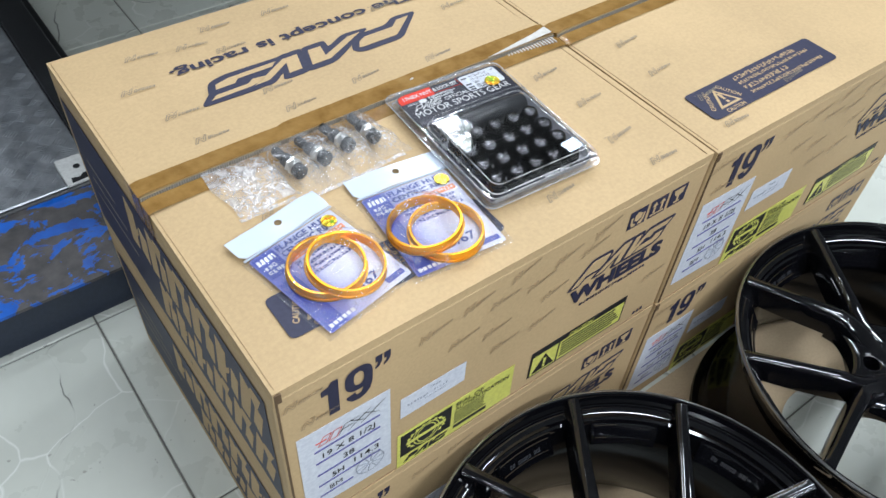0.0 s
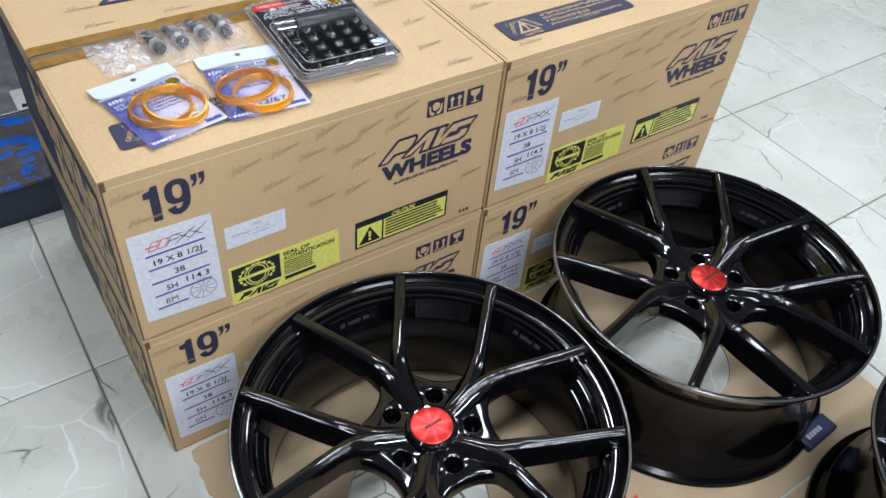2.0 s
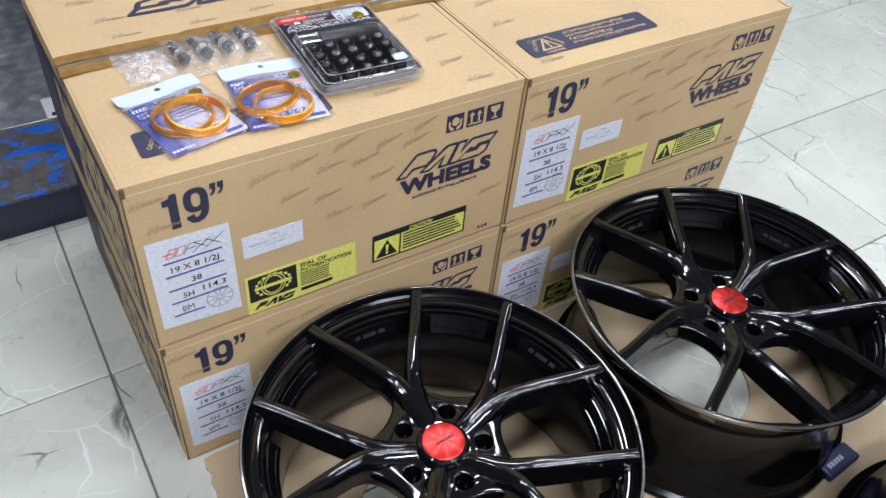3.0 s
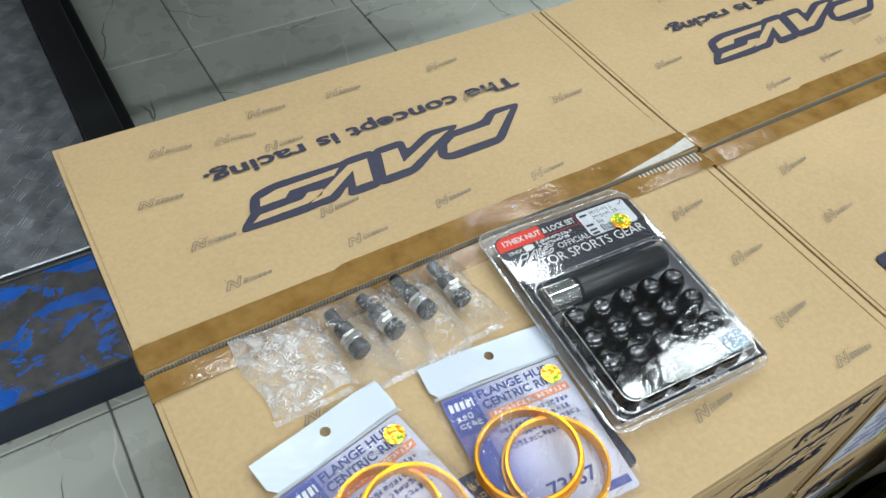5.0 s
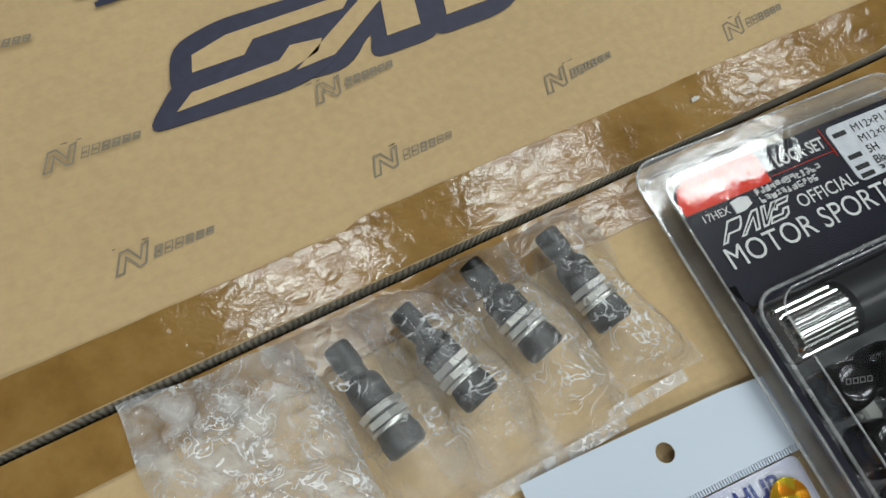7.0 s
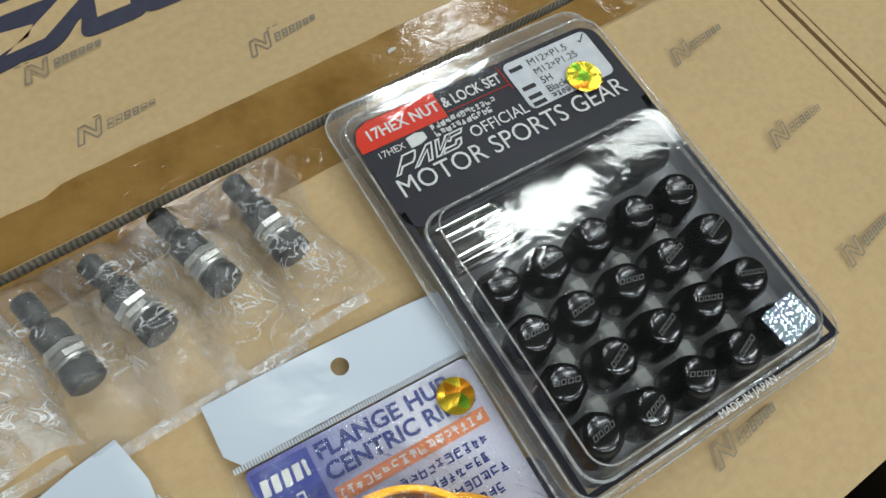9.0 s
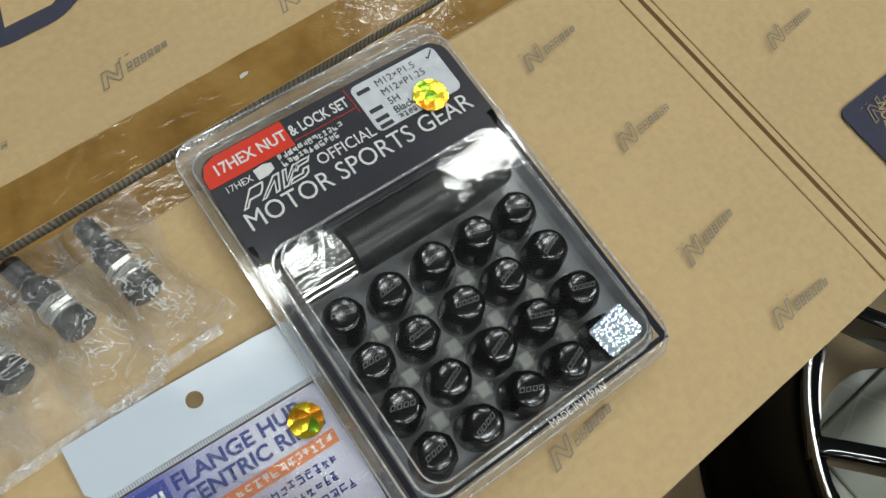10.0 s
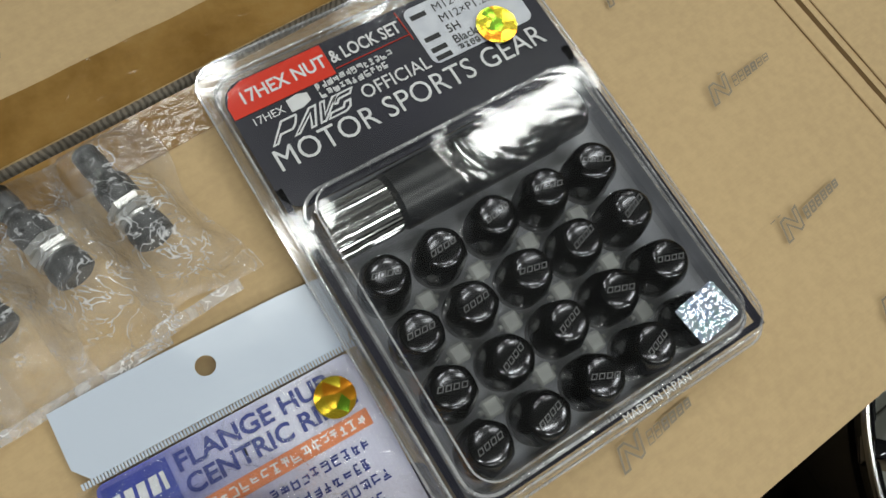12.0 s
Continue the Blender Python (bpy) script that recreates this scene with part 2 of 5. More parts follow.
def size_number(h):
    """The heavy figures of the size print, h high, with the inch marks."""
    one = sheet([(k * h, v * h) for k, v in ((0.13, 0), (0.34, 0), (0.34, 1.0), (0.20, 1.0), (0.15, 0.90), (0.0, 0.86), (0.0, 0.70), (0.13, 0.70))], 0.0003)
    bowl = bmesh.new()
    n = 40
    rings = []
    for rx, ry in ((0.105, 0.195), (0.285, 0.345)):
        row = []
        for i in range(n):
            c, q = math.cos(2 * math.pi * i / n), math.sin(2 * math.pi * i / n)
            c, q = math.copysign(abs(c) ** 0.8, c), math.copysign(abs(q) ** 0.8, q)
            row.append(bowl.verts.new(((0.75 + rx * c) * h, (0.665 + ry * q) * h, 0.0003)))
        rings.append(row)
    for i in range(n):
        bowl.faces.new((rings[0][i], rings[1][i], rings[1][(i + 1) % n], rings[0][(i + 1) % n]))
    tail = ribbon([(k * h, v * h) for k, v in ((0.945, 0.66), (0.945, 0.50), (0.935, 0.36), (0.90, 0.22), (0.83, 0.125), (0.73, 0.085), (0.64, 0.11), (0.585, 0.19), (0.57, 0.26))], [0.18 * h] * 4 + [0.175 * h, 0.17 * h, 0.175 * h, 0.19 * h, 0.20 * h], 0.00034)
    marks = []
    for k in (1.10, 1.28):
        marks.append(sheet([(x * h, v * h) for x, v in ((k, 0.84), (k + 0.05, 0.84), (k + 0.045, 0.76), (k - 0.005, 0.70), (k - 0.005, 0.64), (k + 0.075, 0.69), (k + 0.13, 0.80), (k + 0.14, 1.0), (k, 1.0))], 0.0003))
    return join(one, bowl, tail, *marks)


def moved(bm, m):
    bm.transform(m)
    return bm


def sheet(points, thick=0.0004):
    """A flat polygon with a little thickness, from its outline in the xy plane."""
    bm = bmesh.new()
    low = [bm.verts.new((x, y, 0)) for x, y in points]
    top = [bm.verts.new((x, y, thick)) for x, y in points]
    k = len(points)
    bm.faces.new(top)
    bm.faces.new(low[::-1])
    for i in range(k):
        bm.faces.new((low[i], low[(i + 1) % k], top[(i + 1) % k], top[i]))
    bmesh.ops.recalc_face_normals(bm, faces=bm.faces[:])
    return bm


def rect(x0, y0, x1, y1, thick=0.0004, lean=0.0):
    s = lean * (y1 - y0)
    return sheet([(x0, y0), (x1, y0), (x1 + s, y1), (x0 + s, y1)], thick)


def rounded(x0, y0, x1, y1, r, seg=5):
    pts = []
    for cx, cy, a0 in ((x1 - r, y1 - r, 0), (x0 + r, y1 - r, 90), (x0 + r, y0 + r, 180), (x1 - r, y0 + r, 270)):
        for i in range(seg + 1):
            a = radians(a0 + 90 * i / seg)
            pts.append((cx + r * math.cos(a), cy + r * math.sin(a)))
    return pts


def lathe(profile, steps=64, closed=False):
    """Turns a profile of (radius, height) round the z axis."""
    bm = bmesh.new()
    rings = []
    for r, z in profile:
        rings.append([bm.verts.new((r * math.cos(2 * math.pi * i / steps), r * math.sin(2 * math.pi * i / steps), z)) for i in range(steps)] if r > 1e-6 else [bm.verts.new((0, 0, z))])
    pairs = list(zip(rings, rings[1:])) + ([(rings[-1], rings[0])] if closed else [])
    for a, b in pairs:
        for i in range(steps):
            j = (i + 1) % steps
            if len(a) == 1:
                bm.faces.new((a[0], b[i], b[j]))
            elif len(b) == 1:
                bm.faces.new((a[i], a[j], b[0]))
            else:
                bm.faces.new((a[i], a[j], b[j], b[i]))
    bmesh.ops.recalc_face_normals(bm, faces=bm.faces[:])
    return bm


def sweep(path, section):
    """Loft: at each point of path a ring from section(i), given as 3D points; the ends are capped."""
    bm = bmesh.new()
    rings = [[bm.verts.new(p) for p in section(i)] for i in range(len(path))]
    k = len(rings[0])
    for a, b in zip(rings, rings[1:]):
        for i in range(k):
            bm.faces.new((a[i], a[(i + 1) % k], b[(i + 1) % k], b[i]))
    bm.faces.new(rings[0][::-1])
    bm.faces.new(rings[-1])
    bmesh.ops.recalc_face_normals(bm, faces=bm.faces[:])
    return bm




def words(text, height, width=None, bold=0.0, lean=0.0, thick=0.0003):
    """A bmesh of lettering: cap height and, if given, total width in metres; it starts at x = 0, on y = 0."""
    bold = 0.0 if "M" in text else bold
    cu = bpy.data.curves.new("lettering", "FONT")
    cu.body, cu.size, cu.offset, cu.shear, cu.resolution_u, cu.extrude = text, 1.0, bold, lean, 3, 0.0
    ob = bpy.data.objects.new("lettering", cu)
    me = bpy.data.meshes.new_from_object(ob)
    bpy.data.objects.remove(ob)
    bm = bmesh.new()
    bm.from_mesh(me)
    bpy.data.meshes.remove(me)
    xs = [v.co.x for v in bm.verts]
    x0, x1 = min(xs), max(xs)
    sy = height / 0.73
    sx = sy if width is None else width / (x1 - x0)
    for v in bm.verts:
        v.co = Vector(((v.co.x - x0) * sx, v.co.y * sy, thick))
    for f in bm.faces:
        if f.normal.z < 0:
            f.normal_flip()
    return bm


# faces of a box: from (across, up) on a face to the box's own space
def on_top(x, y, turn=0, lift=0.0):
    return pose(x, y, BOX_H + lift, 0, 0, turn)


def on_front(x, z, lift=0.0, turn=0):
    return pose(x, -lift, z, 90, 0, 0) @ pose(0, 0, 0, 0, 0, turn)


def on_left(y, z, lift=0.0):
    return pose(-lift, y, z, 90, 0, -90)


# ---- structure: floor, walls, ceiling ----
TILE_SIZE = 0.4
TILE_X, TILE_Y = -0.058, 0.222
floor = tagged(new("floor", mesh_of(box(-5, -5, -0.1, 6, 6, -0.004), "floor", GROUT)), "pale grey glazed tile floor with veins and dark joints", "floor", kind="structure")


def wall(name, x0, y0, x1, y1, top=CEILING, mat=WALL, label="plain grey painted workshop wall"):
    tagged(new(name, mesh_of(box(x0, y0, -0.1, x1, y1, top), name, mat)), label, "wall", kind="structure")


wall("wall_north", -5, 6, 6, 6.15)
wall("wall_south", -5, -5.15, 6, -5)
wall("wall_west", -5.15, -5.15, -5, 6.15)
wall("wall_east", 6, -5.15, 6.15, 6.15)
tagged(new("ceiling", mesh_of(box(-5.15, -5.15, CEILING, 6.15, 6.15, CEILING + 0.1), "ceiling", WALL)), "plain pale workshop ceiling", "ceiling", kind="structure")
# added out of view: slab and hanging panel that keep lamp light off the back floor
tagged(new("ceiling_low", mesh_of(box(0.14, 0.78, 0.90, 1.08, 5.8, 0.96), "ceiling_low", SHADE_PANEL)), "unseen dark slab added to shade the floor behind the boxes", "ceiling", kind="structure")
tagged(new("wall_shutter", mesh_of(join(*[box(0.14, 0.78 + 0.004 * (i % 2), 0.66 + 0.06 * i, 1.08, 0.80 + 0.004 * (i % 2), 0.66 + 0.06 * (i + 1), 0.003) for i in range(4)]), "wall_shutter", SHADE_PANEL)), "unseen dark slatted panel added to block light from the front", "shutter", kind="structure")
for lx, ly in LAMPS:
    lamp_thing = thing("ceiling_light", "white tube light fixture under the ceiling", "ceiling light", pose(lx, ly, CEILING), "ceiling lights")
    part("housing", box(-0.63, -0.085, -0.08, 0.63, 0.085, 0.0, 0.008), WHITE_METAL, lamp_thing)


# ---- wheel boxes ----
BOX_W, BOX_D, BOX_H = 0.5495, 0.545, 0.2725


EMBLEM = (
    ((0.1, 0), (0.9, 0), (1.15, 0.34), (2.6, 0.34), (2.9, 0.55), (2.9, 0.9), (2.7, 1), (0.8, 1)),
    ((2.7, 0), (3.5, 0), (4.5, 0.6), (4.75, 0), (5.5, 0), (5.2, 1), (4.2, 1)),
    ((5.55, 1), (5.9, 0), (6.7, 0), (7.9, 1), (7.1, 1), (6.45, 0.4), (6.3, 1)),
    ((6.9, 0), (9.2, 0), (9.75, 0.15), (9.65, 0.52), (8.7, 0.52), (8.6, 0.32), (7.05, 0.32)),
    ((7.35, 0.58), (8.05, 0.50), (8.2, 0.68), (9.6, 0.70), (9.8, 1.0), (7.9, 1.0), (7.4, 0.86)),
)


def shrink(pts, d):
    """The outline pts, which runs anticlockwise, moved inwards by d (outwards: minus)."""
    out = []
    k = len(pts)
    for i in range(k):
        p, q, r = Vector(pts[i - 1]), Vector(pts[i]), Vector(pts[(i + 1) % k])
        e, f = (q - p).normalized(), (r - q).normalized()
        n = Vector((-e.y, e.x)) + Vector((-f.y, f.x))
        n.normalize()
        c = max(0.55, n.dot(Vector((-e.y, e.x))))
        w = q + n * (d / c)
        out.append((w.x, w.y))
    return out


def soft_corners(pts, r):
    """The outline with each corner cut back by r and rounded."""
    out = []
    k = len(pts)
    for i in range(k):
        p, q, t = Vector(pts[i - 1]), Vector(pts[i]), Vector(pts[(i + 1) % k])
        a = q + (p - q).normalized() * min(r, 0.45 * (p - q).length)
        b = q + (t - q).normalized() * min(r, 0.45 * (t - q).length)
        for f in (0.0, 0.25, 0.5, 0.75, 1.0):
            w = a * (1 - f) ** 2 + q * 2 * f * (1 - f) + b * f * f
            out.append((w.x, w.y))
    return out


def emblem_on(parent, name, w, h, line, at, label, ink_mat, ground):
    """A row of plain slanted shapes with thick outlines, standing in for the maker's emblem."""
    top = part(name, sheet([(0, 0), (0.001, 0), (0.0005, 0.001)], 0.0002), ink_mat, parent, label, at)
    for k, pts in enumerate(EMBLEM):
        p = [(u * w / 10 + 0.6 * v * h, v * h) for u, v in pts]
        part("emblem_outline", sheet(soft_corners(shrink(p, -line), 1.3 * line), 0.0002 + 0.0001 * k), ink_mat, top)
        part("emblem_field", sheet(shrink(p, line * 0.25), 0.0008), ground, top)
    return top


def outlined(pts, line, thick):
    """The outline pts as a closed flat stroke."""
    inner = shrink(pts, line)
    bm = bmesh.new()
    a = [bm.verts.new((x, y, thick)) for x, y in pts]
    b = [bm.verts.new((x, y, thick)) for x, y in inner]
    for i in range(len(pts)):
        j = (i + 1) % len(pts)
        f = bm.faces.new((a[i], a[j], b[j], b[i]))
        f.normal_update()
        if f.normal.z < 0:
            f.normal_flip()
    return bm


def stamp_mesh(seed, ink_mat, w=0.041):
    """A faint maker's stamp: an outlined slanted zigzag and a tapering row of worn outlined blocks."""
    rng = random.Random(seed)
    k = w / 10
    zig = [(0, 0), (0.9 * k, 0), (1.5 * k, 1.45 * k), (2.3 * k, 0.1 * k), (3.0 * k, 0.3 * k), (3.9 * k, 2.6 * k), (3.1 * k, 2.4 * k), (2.6 * k, 1.2 * k), (1.9 * k, 2.4 * k), (1.0 * k, 2.3 * k)]
    bars = [outlined(zig, 0.20 * k, 0.0003)]
    for i in range(6):
        x, lo, hi = 3.7 * k + i * 1.02 * k, (0.55 + 0.07 * i) * k, (1.75 - 0.01 * i) * k
        s = 0.4 * (hi - lo)
        block = [(x, lo), (x + 0.78 * k, lo), (x + 0.78 * k + s, hi), (x + s, hi)]
        bars.append(outlined(block, (0.20 if rng.random() < 0.7 else 0.10) * k, 0.0003))
        bars.append(rect(x + 0.3 * k, (lo + hi) / 2 - 0.08 * k, x + 0.8 * k, (lo + hi) / 2 + 0.08 * k, 0.00032))
    for i in range(2):
        u = rng.uniform(0.0, 5.0) * k
        bars.append(rect(u, 2.75 * k, u + rng.uniform(0.3, 0.8) * k, 2.83 * k, 0.0003, 0.5))
    return mesh_of(join(*bars), "stamp", ink_mat)


PEEL = ink("pale_torn_liner", (0.58, 0.55, 0.50), 0.6)
STAMPS = [stamp_mesh(k, GREY_INK) for k in range(5)]
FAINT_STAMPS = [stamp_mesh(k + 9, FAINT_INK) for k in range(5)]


def handling_icon(kind):
    """A dark square with a pale sign in it: 0 a cradled box, 1 arrows, 2 a glass."""
    dark = rect(-0.0135, -0.0135, 0.0135, 0.0135, 0.0003)
    if kind == 0:
        pale = join(sheet([(-0.005, -0.002), (0, -0.005), (0.006, -0.001), (0.006, 0.006), (0.0, 0.009), (-0.005, 0.006)], 0.0006),
                    sheet([(-0.011, 0.004), (-0.008, 0.004), (-0.007, -0.005), (-0.002, -0.008), (-0.002, -0.011), (-0.007, -0.011), (-0.010, -0.006)], 0.0006),
                    sheet([(0.011, 0.004), (0.008, 0.004), (0.007, -0.005), (0.002, -0.008), (0.002, -0.011), (0.007, -0.011), (0.010, -0.006)], 0.0006))
    elif kind == 1:
        arrows = []
        for x in (-0.006, 0.006):
            arrows.append(sheet([(x - 0.0015, -0.007), (x + 0.0015, -0.007), (x + 0.0015, 0.004), (x + 0.0045, 0.004), (x, 0.010), (x - 0.0045, 0.004), (x - 0.0015, 0.004)], 0.0006))
        pale = join(*arrows, rect(-0.011, -0.0105, 0.011, -0.0085, 0.0006))
    else:
        pale = sheet([(-0.005, -0.0105), (0.005, -0.0105), (0.005, -0.0085), (0.0013, -0.0085), (0.0013, -0.001), (0.007, 0.003), (0.0085, 0.010), (-0.0085, 0.010), (-0.007, 0.003), (-0.0013, -0.001), (-0.0013, -0.0085), (-0.005, -0.0085)], 0.0006)
    return dark, pale


def lines(x0, y0, x1, y1, n, fill=0.55, ragged=0.3, seed=1, thick=0.0006):
    """Bars that stand in for small print: n lines in a rectangle."""
    rng = random.Random(seed)
    step = (y1 - y0) / n
    return join(*[rect(x0, y1 - (i + fill) * step, x1 - rng.random() * ragged * (x1 - x0), y1 - i * step, thick) for i in range(n)])


def ring(r0, r1, steps=40, thick=0.0006, cx=0, cy=0, squash=1.0):
    bm = bmesh.new()
    a = [[bm.verts.new((cx + r * math.cos(2 * math.pi * i / steps), cy + squash * r * math.sin(2 * math.pi * i / steps), thick)) for i in range(steps)] for r in (r0, r1)]
    for i in range(steps):
        j = (i + 1) % steps
        bm.faces.new((a[0][i], a[1][i], a[1][j], a[0][j]))
    bmesh.ops.recalc_face_normals(bm, faces=bm.faces[:])
    for f in bm.faces:
        if f.normal.z < 0:
            f.normal_flip()
    return bm


def caution_sign(k):
    """A warning triangle with its mark, k high."""
    tri = sheet([(-0.58 * k, 0), (0.58 * k, 0), (0, k)], 0.0006)
    inner = sheet([(-0.40 * k, 0.10 * k), (0.40 * k, 0.10 * k), (0, 0.80 * k)], 0.0009)
    mark = join(sheet([(-0.05 * k, 0.34 * k), (0.05 * k, 0.34 * k), (0.075 * k, 0.70 * k), (-0.075 * k, 0.70 * k)], 0.0012), rect(-0.06 * k, 0.14 * k, 0.06 * k, 0.26 * k, 0.0012))
    return tri, inner, mark


def front_prints(b, seed):
    """The print and the stickers on the front of a wheel box."""
    part("size_number", size_number(0.0515), NAVY, b, "bold navy size number", on_front(0.043, 0.193, 0.0006))
    for i in range(3):
        dark, pale = handling_icon(i)
        ic = part("handling_icon", dark, NAVY, b, "navy handling icon", on_front(0.439 + 0.0325 * i, 0.230, 0.0006))
        part("icon_sign", pale, CARD, ic)
    emblem_on(b, "emblem", 0.142, 0.030, 0.0036, on_front(0.353, 0.163, 0.0006), "navy outlined emblem", NAVY, CARD)
    part("lettering", heavy("WHEELS", 0.0265, 0.152, 0.0011), NAVY, b, "navy lettering", on_front(0.357, 0.131, 0.0006))
    part("web_line", glyphs(0.378, 0, 0.488, 0.0052, 77, 0.0004), NAVY, b, "", on_front(0, 0.119, 0.0006))
    # white size sticker
    st = part("size_sticker", sheet([(0, 0.001), (0.104, -0.006), (0.102, 0.147), (0.0, 0.150)]), PAPER, b, "white paper size sticker", on_front(0.0135, 0.032, 0.0006))
    red = [outlined([(x, 0.1185), (x + 0.010, 0.1185), (x + 0.0165, 0.1325), (x + 0.0065, 0.1325)], 0.0011, 0.0008) for x in (0.020, 0.0315)]
    part("model_mark", join(*red, rect(0.018, 0.1245, 0.030, 0.1258, 0.0009)), RED_INK, st, "red model mark")
    strokes = (((0.043, 0.1180), (0.051, 0.1330)), ((0.050, 0.1325), (0.066, 0.1325)), ((0.047, 0.1255), (0.060, 0.1262)), ((0.053, 0.1175), (0.080, 0.1360)), ((0.056, 0.1330), (0.074, 0.1195)), ((0.068, 0.1175), (0.096, 0.1375)), ((0.071, 0.1330), (0.090, 0.1195)))
    part("model_wing", join(*[ribbon([p, ((p[0] + q[0]) / 2, (p[1] + q[1]) / 2), q], (0.0006, 0.0013, 0.0004), 0.0008 + 0.00003 * k) for k, (p, q) in enumerate(strokes)]), BLACK_INK, st)
    for i, y in enumerate((0.111, 0.088, 0.064, 0.041, 0.018)):
        part("rule_line", rect(0.016, y - 0.0013, 0.090 if i < 4 else 0.056, y + 0.0013, 0.0008), PURPLE_INK, st)
    for text, x, y, w in (("19 X 8 1/2J", 0.024, 0.094, 0.060), ("38", 0.046, 0.070, 0.013), ("5H", 0.032, 0.046, 0.014), ("114.3", 0.058, 0.049, 0.030), ("BM", 0.028, 0.023, 0.015)):
        part("sticker_text", words(text, 0.0095, w, 0.012, 0.0, 0.0008), BLACK_INK, st, "black typed text", pose(x, y, 0))
    drawing = [ring(0.0165, 0.0180, 36, 0.0008), ring(0.0025, 0.0035, 16, 0.0008)]
    for i in range(10):
        drawing.append(moved(rect(0.004, -0.0006, 0.0165, 0.0006, 0.0008), pose(0, 0, 0, 0, 0, 36 * i + 9)))
    part("wheel_drawing", join(*drawing), ink_light(), st, "faint grey wheel drawing", pose(0.077, 0.027, 0))
    # small delivery sticker
    dl = part("delivery_sticker", sheet([(0, 0), (0.083, 0.001), (0.083, 0.036), (0, 0.037)]), PAPER, b, "small white delivery sticker", on_front(0.1285, 0.109, 0.0006))
    part("small_print", join(glyphs(0.036, 0.027, 0.054, 0.0305, 2), glyphs(0.008, 0.017, 0.036, 0.021, 3), glyphs(0.042, 0.018, 0.062, 0.0215, 4), glyphs(0.030, 0.012, 0.060, 0.0145, 5)), ink_light(), dl)
    # yellow seal
    ys = part("seal_sticker", sheet([(0, 0), (0.165, 0.005), (0.163, 0.071), (0.0, 0.072)]), YELLOW, b, "yellow authentication seal sticker", on_front(0.1255, 0.003, 0.0006))
    part("seal_panel", rect(0.004, 0.022, 0.073, 0.067, 0.0007), BLACK_INK, ys, "black panel")
    laurel = [ring(0.0120, 0.0135, 32, 0.001, 0.0385, 0.045, 1.25), ring(0.0165, 0.0180, 32, 0.001, 0.0385, 0.045, 1.12)]
    for i in range(14):
        a = radians(220 - 20 * i) if i < 7 else radians(-40 + 20 * (i - 7))
        laurel.append(moved(sheet([(0, -0.0025), (0.0035, 0), (0, 0.0045), (-0.0012, 0)], 0.001), Matrix.Translation((0.0385 + 0.024 * math.cos(a), 0.045 + 0.018 * math.sin(a), 0)) @ pose(0, 0, 0, 0, 0, math.degrees(a))))
    laurel.append(rect(0.012, 0.042, 0.065, 0.0475, 0.001))
    part("seal_wreath", join(*laurel), YELLOW, ys)
    part("seal_emblem", join(*[sheet([(u * 0.0058 + 0.45 * v * 0.011, v * 0.011) for u, v in pts], 0.0008) for pts in EMBLEM]), BLACK_INK, ys, "", pose(0.008, 0.006, 0))
    part("seal_title", words("SEAL OF", 0.0072, 0.040, 0.025, 0.0, 0.0008), BLACK_INK, ys, "", pose(0.078, 0.059, 0))
    part("seal_title", words("AUTHENTICATION", 0.0072, 0.078, 0.025, 0.0, 0.0008), BLACK_INK, ys, "", pose(0.078, 0.050, 0))
    part("small_print", join(lines(0.078, 0.020, 0.125, 0.047, 7, 0.45, 0.1, 5), rect(0.078, 0.012, 0.126, 0.018, 0.0008)), BLACK_INK, ys)
    # yellow caution sticker
    cs = part("caution_sticker", rect(0, 0, 0.159, 0.052, 0.0004), BLACK_INK, b, "black and yellow caution sticker", on_front(0.316, 0.019, 0.0006))
    part("caution_ground", join(rect(0.003, 0.003, 0.044, 0.041, 0.0007), rect(0.047, 0.003, 0.156, 0.041, 0.0007)), YELLOW, cs)
    tri, inner, mark = caution_sign(0.031)
    tr = part("warning_triangle", tri, BLACK_INK, cs, "", pose(0.0235, 0.006, 0.0003))
    inner.free()
    part("triangle_mark", mark, YELLOW, tr)
    part("caution_word", words("CAUTION", 0.0075, 0.040, 0.025, 0.35, 0.0008), YELLOW, cs, "", pose(0.060, 0.0425, 0))
    part("small_print", lines(0.050, 0.005, 0.152, 0.039, 6, 0.5, 0.15, 6, 0.0010), BLACK_INK, cs)
    part("code_print", join(rect(0.502, 0.012, 0.505, 0.018), rect(0.509, 0.012, 0.512, 0.018), rect(0.515, 0.012, 0.519, 0.018)), NAVY, b, "", on_front(0, 0, 0.0006))


def ink_light():
    return GREY_PRINT


GREY_PRINT = ink("faded_grey_print", (0.34, 0.36, 0.42), 0.55)


SEAM, SEAM_LIFT = 0.2665, 0.0042


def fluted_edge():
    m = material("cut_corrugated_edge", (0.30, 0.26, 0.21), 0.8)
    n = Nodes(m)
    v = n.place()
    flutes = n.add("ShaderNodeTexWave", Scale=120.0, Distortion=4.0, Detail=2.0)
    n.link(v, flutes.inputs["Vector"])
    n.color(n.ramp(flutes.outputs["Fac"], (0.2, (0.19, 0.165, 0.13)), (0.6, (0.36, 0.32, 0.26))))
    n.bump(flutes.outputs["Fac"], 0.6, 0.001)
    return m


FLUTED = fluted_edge()


